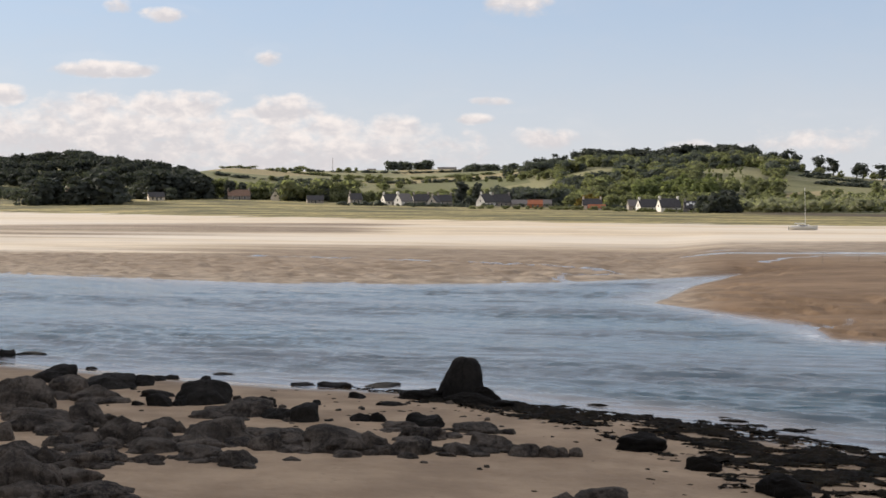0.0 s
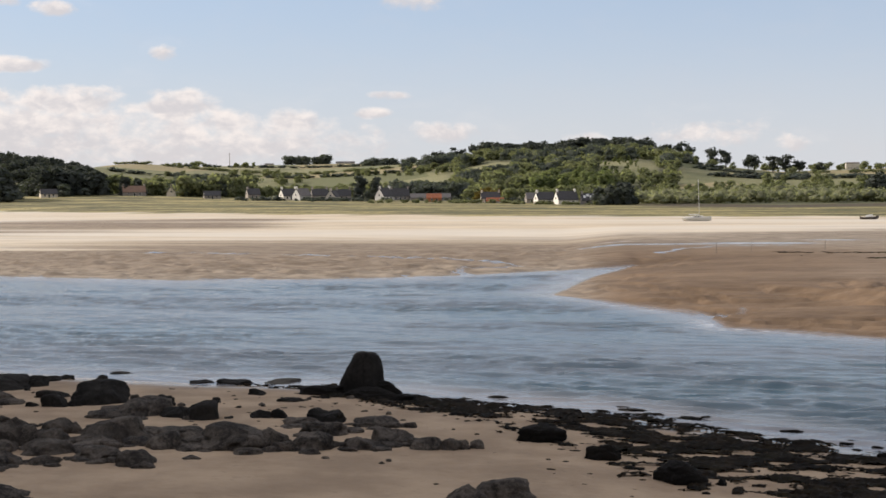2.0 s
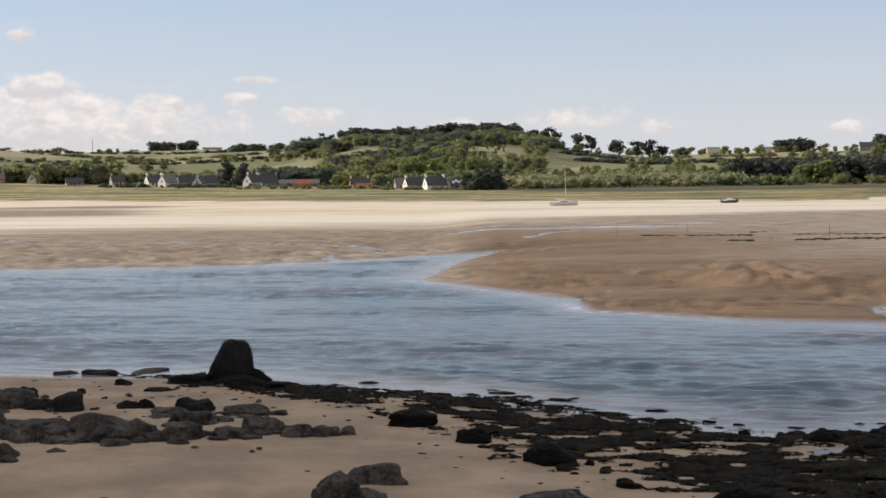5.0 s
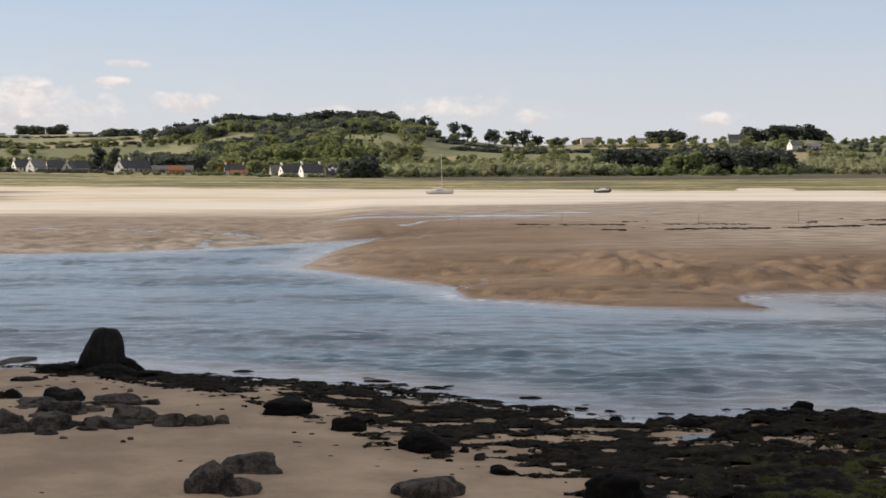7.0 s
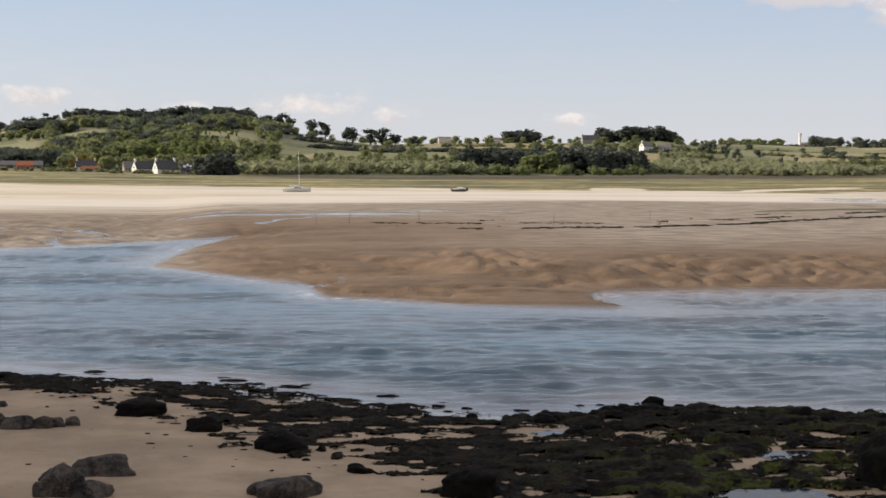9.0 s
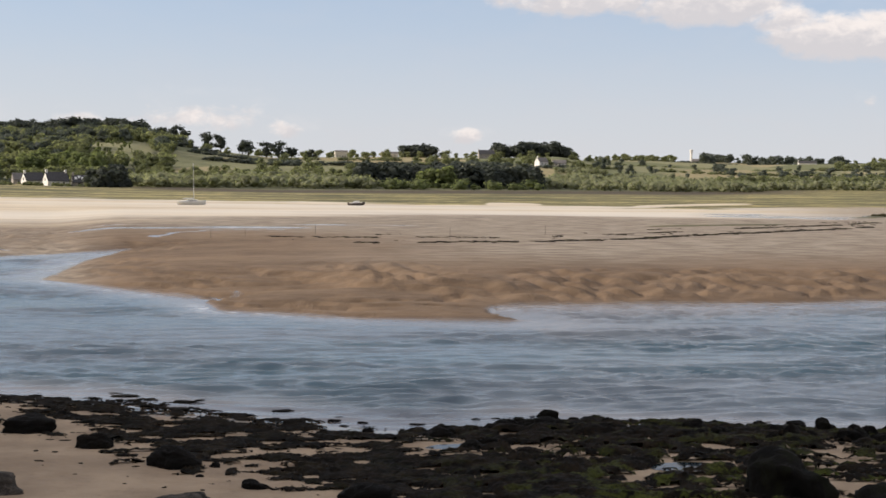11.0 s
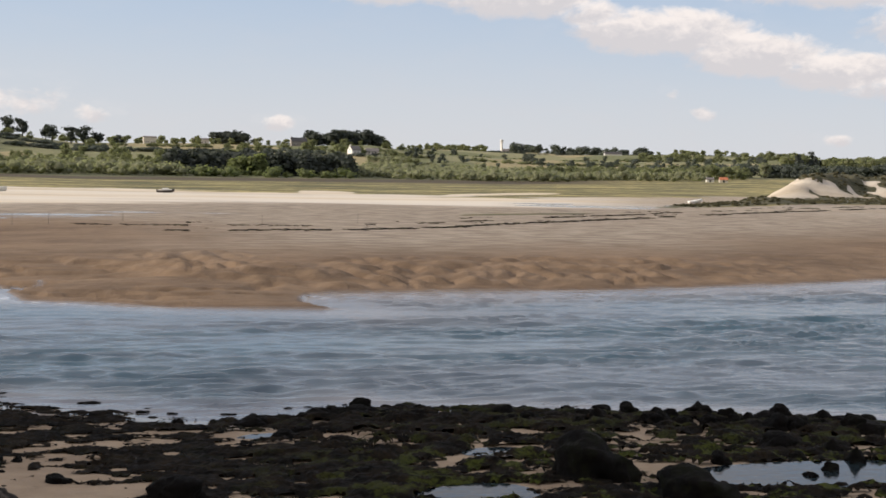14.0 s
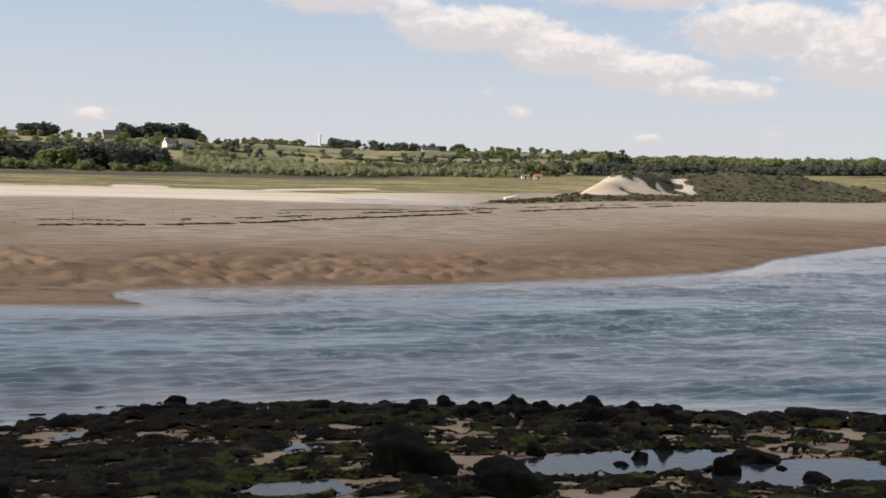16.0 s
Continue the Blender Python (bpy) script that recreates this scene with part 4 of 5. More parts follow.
BARK = plain("bark", (0.055, 0.045, 0.036), 0.95, 2.0, 0.3, 0.4)


def crown(rng, kind, lobes, leaves):
    """Foliage of one tree of height 1: lumpy lobes with loose leaf sprays round them."""
    bv, bf = BALL[1]
    vs, fs, at = [], [], 0
    for k in range(lobes):
        t = rng.uniform(0, 1)
        a = rng.uniform(0, math.tau)
        if kind == "pine":
            h, reach, s = rng.uniform(0.30, 0.90), rng.uniform(0.05, 0.44), rng.uniform(0.13, 0.24)
            sx = np.array([s * 1.4, s * 1.4, s * 0.8])
        elif kind == "conifer":
            h = rng.uniform(0.08, 0.92)
            reach, s = (1 - h) * 0.18 + 0.03, (0.10 + 0.17 * (1 - h)) * rng.uniform(0.8, 1.15)
            sx = np.array([s, s, s * 1.3])
        elif kind == "poplar":
            h, reach, s = rng.uniform(0.15, 0.9), rng.uniform(0.02, 0.12), rng.uniform(0.10, 0.16)
            sx = np.array([s, s, s * 1.7])
        elif kind == "bush":
            h, reach, s = rng.uniform(0.25, 0.7), rng.uniform(0.05, 0.5), rng.uniform(0.26, 0.40)
            sx = np.array([s * 1.2, s * 1.2, s])
        else:
            h = rng.uniform(0.28, 0.86)
            reach, s = math.sin(math.pi * min(1, h * 0.95)) * rng.uniform(0.1, 0.30), rng.uniform(0.17, 0.26)
            sx = np.array([s * 1.1, s * 1.1, s])
        centre = np.array([math.cos(a) * reach, math.sin(a) * reach, h])
        v = bv * sx * (1 + rng.uniform(-0.22, 0.22, (len(bv), 1))) * 0.62 + centre
        vs.append(v)
        fs.append(bf + at)
        at += len(v)
        m = leaves // lobes
        d = rng.normal(size=(m, 3))
        d[:, 2] += 0.25
        d /= np.linalg.norm(d, axis=1)[:, None]
        c = centre + d * sx * rng.uniform(0.62, 1.16, (m, 1))
        # sprays lie mostly along the outside of the lobe, as leaves do
        face = d + rng.normal(size=(m, 3)) * 0.42
        face /= np.linalg.norm(face, axis=1)[:, None]
        u = np.cross(face, rng.normal(size=(m, 3)))
        u /= np.linalg.norm(u, axis=1)[:, None]
        w = np.cross(face, u)
        size = rng.uniform(0.045, 0.095, (m, 1))
        tri = np.stack([c + u * size, c - u * size * 0.5 + w * size * 0.9, c - u * size * 0.5 - w * size * 0.9], 1).reshape(-1, 3)
        vs.append(tri)
        fs.append(np.arange(3 * m).reshape(-1, 3) + at)
        at += 3 * m
    return np.concatenate(vs), np.concatenate(fs)


_rng = np.random.RandomState(77)
CROWNS = {kind: [crown(_rng, kind, lobes, leaves) for _ in range(6)]
          for kind, lobes, leaves in (("pine", 7, 217), ("conifer", 7, 217), ("poplar", 5, 170), ("bush", 4, 112), ("broad", 7, 245))}
LEAF = {"pine": PINE_LEAF, "conifer": PINE_LEAF, "poplar": POPLAR_LEAF, "bush": BROAD_LEAF, "broad": BROAD_LEAF}


def wood(label, az0, az1, r0, r1, count, h0, h1, kind, leaf=None, wide=1.0, rows=0, clump=0.0):
    """A stand of trees between two bearings and two distances: one thing that nobody counts."""
    rng = np.random.RandomState(int(abs(az0) * 97 + r0 + count))
    az, r = rng.uniform(az0, az1, count), rng.uniform(r0, r1, count)
    if rows:
        r = r0 + (r1 - r0) * (rng.randint(0, rows, count) + rng.uniform(-0.06, 0.06, count)) / max(1, rows - 1)
    x, y = r * np.sin(np.radians(az)), r * np.cos(np.radians(az))
    z, _ = ground(x, y)
    thick = wobble(x, y, 75.0, 51) if clump else None
    open_ground = fields_open(az, r) > 0.5 if clump else None
    vs, fs, at = [], [], 0
    for k in range(count):
        if clump and (thick[k] < clump - 0.5 or open_ground[k]):
            continue
        v, f = CROWNS[kind][rng.randint(6)]
        h = rng.uniform(h0, h1) * (0.8 + 0.2 * rng.rand())
        wide_ = wide * (1.22 if kind in ("broad", "bush") else 1.0) * rng.uniform(0.85, 1.2)
        a = rng.uniform(0, math.tau)
        turn = np.array([[math.cos(a), -math.sin(a), 0], [math.sin(a), math.cos(a), 0], [0, 0, 1]])
        vs.append(v @ turn.T * np.array([h * wide_, h * wide_, h]) + np.array([x[k], y[k], z[k] - (0.15 if kind == "broad" else 0.06) * h]))
        fs.append(f + at)
        at += len(v)
    me = mesh_from("wood", np.concatenate(vs), np.concatenate(fs))
    me.materials.append(leaf or LEAF[kind])
    tagged(new("wood" if h1 > 5 else "hedge", me), label, "trees" if h1 > 5 else "hedge", kind="stuff")


def tree(az, r, high, kind, label, wide=1.0, leaf=None):
    """One tree of its own: a trunk with limbs, and a crown."""
    x, y = polar(az, r)
    rng = np.random.RandomState(int(abs(az) * 131 + r))
    thing = new("tree")
    thing.location = (x, y, level(x, y) - 0.1)
    bm = rod((0, 0, 0), (0.02 * high, 0, high * 0.7), high * 0.035, high * 0.014)
    for k in range(5):
        a, h0 = rng.uniform(0, math.tau), rng.uniform(0.4, 0.65) * high
        rod((0.01 * high, 0, h0), (math.cos(a) * 0.25 * high, math.sin(a) * 0.25 * high, h0 + 0.18 * high), high * 0.012, high * 0.005, 6, bm)
    part("trunk", bm, BARK, thing)
    v, f = crown(rng, kind, 12, 240)
    me = mesh_from("crown", v * np.array([high * wide, high * wide, high]), f)
    me.materials.append(leaf or LEAF[kind])
    new("crown", me).parent = thing
    tagged(thing, label, "tree", "single trees on the hills")


DARKW, GREENW, LIGHTW = "dark dense pines and holm oaks", "green broadleaved trees", "pale grey green willows and scrub"
wood("low bushes and gardens in front of houses", -21.5, -7.0, 640, 690, 34, 1.8, 3.4, "bush", DARK_LEAF)
wood("low hedge in front of white houses", -11.2, -6.9, 590, 598, 34, 1.3, 2.4, "bush", BROAD_LEAF, 1.3)
wood("low hedge in front of houses", -17.2, -11.3, 618, 626, 40, 1.3, 2.6, "bush", BROAD_LEAF, 1.3)
wood("low hedge in front of grey houses", -23.0, -17.4, 660, 668, 44, 1.4, 2.8, "bush", DARK_LEAF, 1.3)
# wooded slope and conifers beyond the marsh, upstream end; the ridge's shade is put into its leaf colour
wood(DARKW + " along a ridge", -41, -28.8, 900, 1120, 330, 9, 13, "broad", PINE_LEAF, 1.1)
wood("tall dark conifers beside the marsh", -35.6, -34.3, 700, 730, 9, 14, 17, "conifer", None, 1.5)
wood("tall dark conifers beside the marsh", -33.9, -31.8, 690, 730, 14, 15, 20, "conifer", None, 1.6)
wood("dense row of dark pines", -31.0, -28.4, 760, 800, 90, 14, 17, "conifer", None, 1.5)
wood(GREENW + " beside the marsh", -41, -28.5, 740, 860, 90, 5, 9, "broad", DARK_LEAF)
wood(GREENW + " among the first houses", -28.4, -25.2, 780, 860, 50, 8, 14, "broad")
wood(DARKW + " behind houses", -27.6, -26.6, 760, 790, 8, 9, 13, "conifer")
wood(GREENW + " in a clump", -24.9, -22.2, 730, 790, 44, 11, 15, "broad")
wood(DARKW + " behind houses", -25.6, -22.6, 735, 770, 22, 9, 14, "broad", DARK_LEAF)
wood(GREENW + " beside the village", -22.2, -17.5, 740, 800, 44, 5, 9, "broad")
for k, (r, a0, a1, c) in enumerate([(880, -29, -16, 60), (1050, -28, -15, 60), (1250, -28, -14, 60), (1500, -28, -13, 70), (1850, -27, -14, 70), (2150, -25, -15, 60)]):
    wood("hedgerow with bushes between fields", a0, a1, r, r + 14, int(c * 1.5), 2.6, 4.9 + 0.4 * (k > 3), "bush", None if k % 2 else DARK_LEAF, 1.9)
wood(GREENW + " on the skyline", -29, -22, 1800, 1950, 40, 6, 10, "broad")
wood(GREENW + " scattered over the fields", -28, -13.6, 860, 1300, 230, 5, 9.5, "broad", clump=0.55)
wood(DARKW + " in a clump on the skyline", -20.7, -19.8, 2040, 2090, 9, 13, 18, "broad", DARK_LEAF, 1.2)
wood(DARKW + " in a clump on the skyline", -19.5, -18.8, 2040, 2090, 8, 14, 19, "broad", DARK_LEAF, 1.2)
wood(DARKW + " in a clump on the skyline", -17.5, -15.7, 1800, 1850, 18, 12, 16, "broad", DARK_LEAF, 1.2)
wood("dark conifers beside a white house", -17.7, -16.8, 735, 750, 4, 12, 14.5, "conifer", None, 1.4)
wood(DARKW + " behind the village", -16.3, -13.0, 730, 820, 60, 9, 13, "broad", DARK_LEAF)
wood(DARKW + " on the skyline", -15.7, -13.5, 1250, 1300, 18, 12, 17, "broad", DARK_LEAF)
wood(GREENW + " behind the village", -13.2, -6.8, 690, 760, 80, 6, 10, "broad")
wood("rust tinged young trees", -12.6, -11.6, 670, 690, 8, 6, 9, "broad", RUST_LEAF)
wood("plantation of light green poplars", -10.3, -7.0, 770, 860, 90, 11, 15, "poplar", None, 1.3)
wood("dark conifers beside the last house", -7.5, -6.2, 585, 600, 8, 9.5, 12, "conifer", None, 1.5)
wood(DARKW + " on the hill top", -12.4, -5.4, 1370, 1460, 90, 16, 23, "broad", PINE_LEAF, 1.25)
wood(GREENW + " on the hill side", -13.5, -3.4, 830, 1340, 620, 8, 14, "broad", clump=-0.3)
wood(DARKW + " on the hill side", -13.5, -3.4, 880, 1350, 230, 9, 15, "broad", DARK_LEAF, clump=-0.3)
wood("young plantation in rows", -7.4, -5.8, 880, 1080, 80, 3, 4.5, "poplar", None, 1.2, 9)
for r, a0, a1, c in [(980, -3, 1, 30), (1110, -3.5, 1, 30), (1230, -14, -2, 60)]:
    wood("hedgerow with bushes between fields", a0, a1, r, r + 12, int(c * 1.3), 2.6, 4.9, "bush", DARK_LEAF, 1.8)
wood(LIGHTW + " behind the marsh", -6.2, 4.2, 600, 680, 150, 5, 8, "bush", WILLOW_LEAF)
wood(GREENW + " behind the willows", -6.2, 4.2, 690, 800, 90, 4, 7.5, "broad")
wood(GREENW + " on the lower slope", -6.0, 14.0, 820, 1150, 260, 4, 10, "broad", clump=0.3)
wood("dense block of dark pines", 3.7, 11.2, 650, 700, 300, 10, 12.5, "conifer", None, 1.45)
wood("light green poplars among pines", 6.2, 7.5, 640, 652, 12, 10, 12.5, "poplar", None, 1.4)
wood("round bushes at the edge of the marsh", 4.0, 11.2, 605, 630, 26, 4, 6.5, "bush", POPLAR_LEAF, 1.1)
wood(LIGHTW + " on low dunes", 11.0, 21.0, 660, 800, 240, 4, 6.5, "bush", WILLOW_LEAF)
wood(DARKW + " on the skyline", 5.3, 6.6, 1420, 1460, 14, 13, 19, "broad", PINE_LEAF, 1.35)
wood(DARKW + " on the skyline", 9.3, 12.5, 1400, 1470, 34, 15, 20, "broad", PINE_LEAF, 1.3)
wood(GREENW + " on the skyline", -1.0, 14.0, 1330, 1480, 70, 5, 11, "broad")
for r, a0, a1, c in [(1000, 0, 22, 70), (1250, 0, 26, 80), (1600, 13, 30, 80), (2000, 13, 30, 80), (2350, 13, 27, 70)]:
    wood("hedgerow with bushes between fields", a0, a1, r, r + 18, int(c * 1.5), 2.8, 4.9, "bush", None if r % 500 else DARK_LEAF, 1.9)
wood(DARKW + " far off on the skyline", 18.0, 23.8, 2050, 2250, 60, 13, 20, "broad", DARK_LEAF)
wood(GREENW + " far off on the skyline", 13.2, 16.9, 1850, 2050, 50, 7, 13, "broad")
wood(GREENW + " far off on the skyline", 23.4, 29.8, 1500, 2100, 130, 7, 13, "broad", clump=0.3)
wood(DARKW + " between the fields", 13.0, 29.0, 1000, 1500, 130, 5, 10, "broad", DARK_LEAF, clump=0.45)
wood(LIGHTW + " on rough ground", 12.0, 27.0, 800, 1040, 380, 4.5, 8, "bush", WILLOW_LEAF, 1.1, clump=-0.1)
wood(GREENW + " below the hill crest", -9.0, -1.5, 1080, 1260, 110, 4, 9, "broad", clump=0.3)
wood(GREENW + " behind the marsh", 18.5, 28.0, 760, 900, 150, 6, 10, "broad")
wood(LIGHTW + " behind the marsh", 17.0, 26.0, 700, 760, 70, 4, 7, "bush", WILLOW_LEAF)
wood(DARKW + " behind the marsh", 23.0, 32.0, 880, 960, 120, 8, 12, "broad", DARK_LEAF)
wood(GREENW + " in a long belt behind the dune", 29.5, 48.0, 1170, 1300, 330, 12, 17, "broad")
wood(DARKW + " in front of a long belt", 37.0, 48.0, 1150, 1180, 110, 8, 12, "broad", DARK_LEAF)
wood(DARKW + " in a long belt behind the dune", 29.0, 37.6, 900, 960, 120, 7, 12, "broad", DARK_LEAF)
for az, r, h, w in [(-4.75, 1290, 14, 1.0), (-4.15, 1280, 18, 0.85), (-3.75, 1290, 16, 0.8), (-2.75, 1270, 17, 0.95), (-2.2, 1280, 17, 0.85), (-1.05, 1260, 18, 0.9), (-1.3, 1265, 14, 0.9),
                    (-0.3, 1270, 15, 1.0), (0.25, 1265, 17, 1.0), (0.75, 1270, 13, 1.1), (1.6, 1270, 9, 1.2), (-14.6, 1300, 17, 0.8), (-14.2, 1310, 15, 0.9), (-13.4, 1310, 17, 0.8), (-12.6, 1400, 18, 0.8)]:
    tree(az, r, h, "pine", "umbrella shaped dark pine on the hill crest", w)
tree(29.9, 1000, 17, "conifer", "tall dark conifer above the wood", 1.0)
tree(30.45, 1005, 18, "conifer", "tall dark conifer above the wood", 1.1)
tree(28.6, 870, 10, "broad", "pale grey green tree beside the dune", 1.0, WILLOW_LEAF)

# ---------------------------------------------------------------- houses
WHITE = plain("white_render", (0.68, 0.66, 0.62), 0.9, 0.6, 0.06, 0.05)
CREAM = plain("cream_render", (0.62, 0.56, 0.47), 0.9, 0.6, 0.10, 0.05)
STONE = plain("grey_stone_wall", (0.30, 0.27, 0.24), 0.95, 1.4, 0.25, 0.3)
SLATE = plain("slate_roof", (0.066, 0.063, 0.065), 0.85, 1.2, 0.25, 0.3)
PALE_SLATE = plain("weathered_slate_roof", (0.17, 0.155, 0.145), 0.85, 1.2, 0.2, 0.3)
TILE = plain("orange_tile_roof", (0.42, 0.15, 0.075), 0.85, 1.0, 0.2, 0.3)
BROWN_TILE = plain("brown_tile_roof", (0.24, 0.15, 0.105), 0.85, 1.0, 0.2, 0.3)
GLASS = plain("dark_window_glass", (0.03, 0.035, 0.04), 0.12, 0.8, 0.2, 0.0)
TRIM = plain("painted_white_wood", (0.74, 0.73, 0.70), 0.6, 1.0, 0.05, 0.02)


def gable_body(l, w, h, roof):
    """A house body with gables at both ends of its long side."""
    bm = bmesh.new()
    ends = []
    for x in (-l / 2, l / 2):
        ends.append([bm.verts.new((x, y, z)) for y, z in ((-w / 2, -1.5), (w / 2, -1.5), (w / 2, h), (0, h + roof), (-w / 2, h))])
    bm.faces.new(ends[0][::-1])
    bm.faces.new(ends[1])
    for k in range(5):
        bm.faces.new([ends[0][k], ends[0][(k + 1) % 5], ends[1][(k + 1) % 5], ends[1][k]])
    bmesh.ops.recalc_face_normals(bm, faces=bm.faces)
    return bm


def roof_slabs(l, w, h, roof, over=0.3, thick=0.22):
    bm = bmesh.new()
    k = roof / (w / 2)
    for s in (-1, 1):
        edge = [(s * (w / 2 + over), h - over * k), (0, h + roof), (0, h + roof + thick), (s * (w / 2 + over), h - over * k + thick)]
        a = [bm.verts.new((-l / 2 - 0.12, y, z + 0.02)) for y, z in edge]
        b = [bm.verts.new((l / 2 + 0.12, y, z + 0.02)) for y, z in edge]
        bm.faces.new(a[::-1])
        bm.faces.new(b)
        for q in range(4):
            bm.faces.new([a[q], a[(q + 1) % 4], b[(q + 1) % 4], b[q]])
    bmesh.ops.recalc_face_normals(bm, faces=bm.faces)
    return bm


def opening(x, y, z, w, h, parent, face="front", name="window"):
    """A window or door in the long front (towards -y) or in a gable end."""
    if face == "front":
        frame_, pane = box(x - w / 2, x + w / 2, y - 0.06, y + 0.1, z, z + h), box(x - w / 2 + 0.08, x + w / 2 - 0.08, y - 0.09, y, z + 0.08, z + h - 0.08)
    else:
        s = -1 if face == "left" else 1
        frame_ = box(*sorted((x + s * 0.06, x - s * 0.1)), y - w / 2, y + w / 2, z, z + h)
        pane = box(*sorted((x + s * 0.09, x)), y - w / 2 + 0.08, y + w / 2 - 0.08, z + 0.08, z + h - 0.08)
    ob = part(name, frame_, TRIM, parent)
    part("pane", pane, GLASS, ob)
    return ob


def house(az, r, turn, l, w, h, roof, walls, cover, label, chimneys=2, windows=3, skylights=0, lift=0.0):
    """A house with its long front turned towards the eye, and turn degrees from that."""
    x, y = polar(az, r)
    if r < 900:
        l, w, h, roof, lift = l * 0.95, w * 0.92, h * 0.86, roof * 0.98, lift - 0.5
    thing = new("house")
    thing.matrix_world = Matrix.Translation((x, y, level(x, y) + lift)) @ Matrix.Rotation(radians(-az + turn), 4, "Z")
    part("wall", gable_body(l, w, h, roof), walls, thing)
    top = part("roof", roof_slabs(l, w, h, roof), cover, thing)
    for k in range(chimneys):
        cx = (-l / 2 + 0.5) if k == 0 else (l / 2 - 0.5)
        bm = box(cx - 0.4, cx + 0.4, -0.5, 0.5, h + roof - 0.7, h + roof + 1.2, None, 0.04)
        box(cx - 0.48, cx + 0.48, -0.58, 0.58, h + roof + 1.0, h + roof + 1.14, bm)
        part("chimney", bm, walls, top)
    gap = l / (windows + 1)
    for k in range(windows):
        wx = -l / 2 + gap * (k + 1)
        if k == windows // 2:
            opening(wx, -w / 2, 0.0, 1.0, 2.1, thing, name="door")
        else:
            opening(wx, -w / 2, 0.9, 1.0, 1.3, thing)
    for s, face in ((-1, "left"), (1, "right")):
        opening(s * l / 2, 0, h * 0.95, 0.9, 1.2, thing, face)
    slope = math.atan2(roof, w / 2)
    for k in range(skylights):
        sx = -l / 2 + l / (skylights + 1) * (k + 1)
        u = 0.45 + 0.2 * (k % 2)
        bm = box(-0.55, 0.55, -0.75, 0.75, 0.0, 0.10)
        bmesh.ops.transform(bm, matrix=Matrix.Translation((sx, -w / 2 * (1 - u), h + roof * u + 0.30)) @ Matrix.Rotation(slope, 4, "X"), verts=bm.verts)
        part("skylight", bm, TRIM, top)
    return tagged(thing, label, "house", "houses behind the marsh")


# the village
house(-16.55, 700, 50, 9, 6.5, 3.2, 4.0, WHITE, SLATE, "white house with a steep slate roof and gable to the river", 2, 2)
house(-15.9, 705, 5, 10, 6.5, 3.4, 3.8, STONE, SLATE, "grey house with a steep slate roof", 2, 3)
house(-14.6, 700, 3, 22, 7, 2.4, 2.0, STONE, PALE_SLATE, "long low building with a pale roof", 0, 4)
house(-14.45, 655, 2, 7.6, 5, 3.0, 1.8, TILE, TILE, "small outbuilding with orange brick walls and roof", 0, 2)
house(-12.05, 640, 4, 9.6, 7, 3.0, 2.9, CREAM, SLATE, "cream house with a slate roof and white chimney", 2, 3)
house(-11.85, 632, 4, 8.6, 3.2, 1.7, 1.4, CREAM, TILE, "low lean-to with an orange tiled roof", 0, 3)
house(-10.25, 628, 10, 7, 6, 3.0, 2.8, STONE, PALE_SLATE, "grey house with a weathered pale roof", 0, 2)
house(-9.75, 612, 24, 9, 6.0, 3.0, 3.2, WHITE, SLATE, "white gabled longhouse with a slate roof", 1, 2)
house(-8.85, 605, 22, 10, 6.6, 3.2, 3.6, WHITE, SLATE, "white gabled longhouse with a slate roof", 2, 3)
house(-7.75, 607, 8, 10.5, 6.6, 2.8, 2.9, STONE, SLATE, "stone house with a row of white skylights in the slate roof", 1, 3, 6)
house(-20.6, 690, 24, 9, 6.5, 3.0, 3.4, WHITE, SLATE, "white house with a slate roof among trees", 2, 3)
house(-20.05, 680, 40, 8, 6.5, 3.2, 3.6, WHITE, PALE_SLATE, "white gabled house with a weathered roof", 1, 2)
house(-19.3, 690, 12, 9, 6.5, 3.4, 3.2, STONE, SLATE, "grey stone house with white chimneys", 2, 3)
house(-18.75, 676, 70, 7, 5.5, 3.0, 3.0, CREAM, SLATE, "cream gabled cottage with slate roof", 1, 2)
house(-18.3, 700, 5, 8, 6, 3.2, 3.2, STONE, SLATE, "dark stone house beside trees", 2, 2)
house(-22.1, 715, 15, 7, 6, 3.0, 3.0, STONE, SLATE, "grey house half hidden by trees", 1, 2)
house(-27.0, 760, 6, 13, 7, 3.0, 3.2, STONE, BROWN_TILE, "long house with a brown roof and white chimneys", 2, 3)
house(-25.35, 745, 60, 7, 6, 3.0, 3.4, CREAM, SLATE, "pale gabled house among trees", 1, 2)
house(-23.8, 705, 5, 9, 6, 2.4, 2.2, STONE, SLATE, "low dark house in front of trees", 0, 3)
house(-33.7, 800, 8, 10, 7, 3.4, 3.0, CREAM, BROWN_TILE, "house with a reddish roof among conifers", 1, 3)
house(-30.4, 742, 8, 9, 6, 2.8, 2.4, CREAM, SLATE, "low house in front of pines", 0, 3)
# houses on the hills
house(11.35, 1010, 34, 8, 6.5, 3.2, 3.0, WHITE, PALE_SLATE, "white house on a rise with a weathered slate roof", 1, 2, 0, 1.0)
house(12.1, 1015, 8, 10, 6, 2.6, 2.2, CREAM, PALE_SLATE, "low cream house on a rise with a pale roof", 0, 3, 0, 1.4)
house(9.0, 1370, 10, 16, 8, 4.5, 3.8, STONE, SLATE, "large grey stone house on the hill", 2, 4)
house(2.85, 1390, 5, 13, 8, 6.0, 1.2, CREAM, PALE_SLATE, "square pale building on the skyline", 0, 4)
house(4.9, 1430, 5, 18, 7, 4.0, 1.6, CREAM, PALE_SLATE, "pale farm building on the skyline", 0, 4)
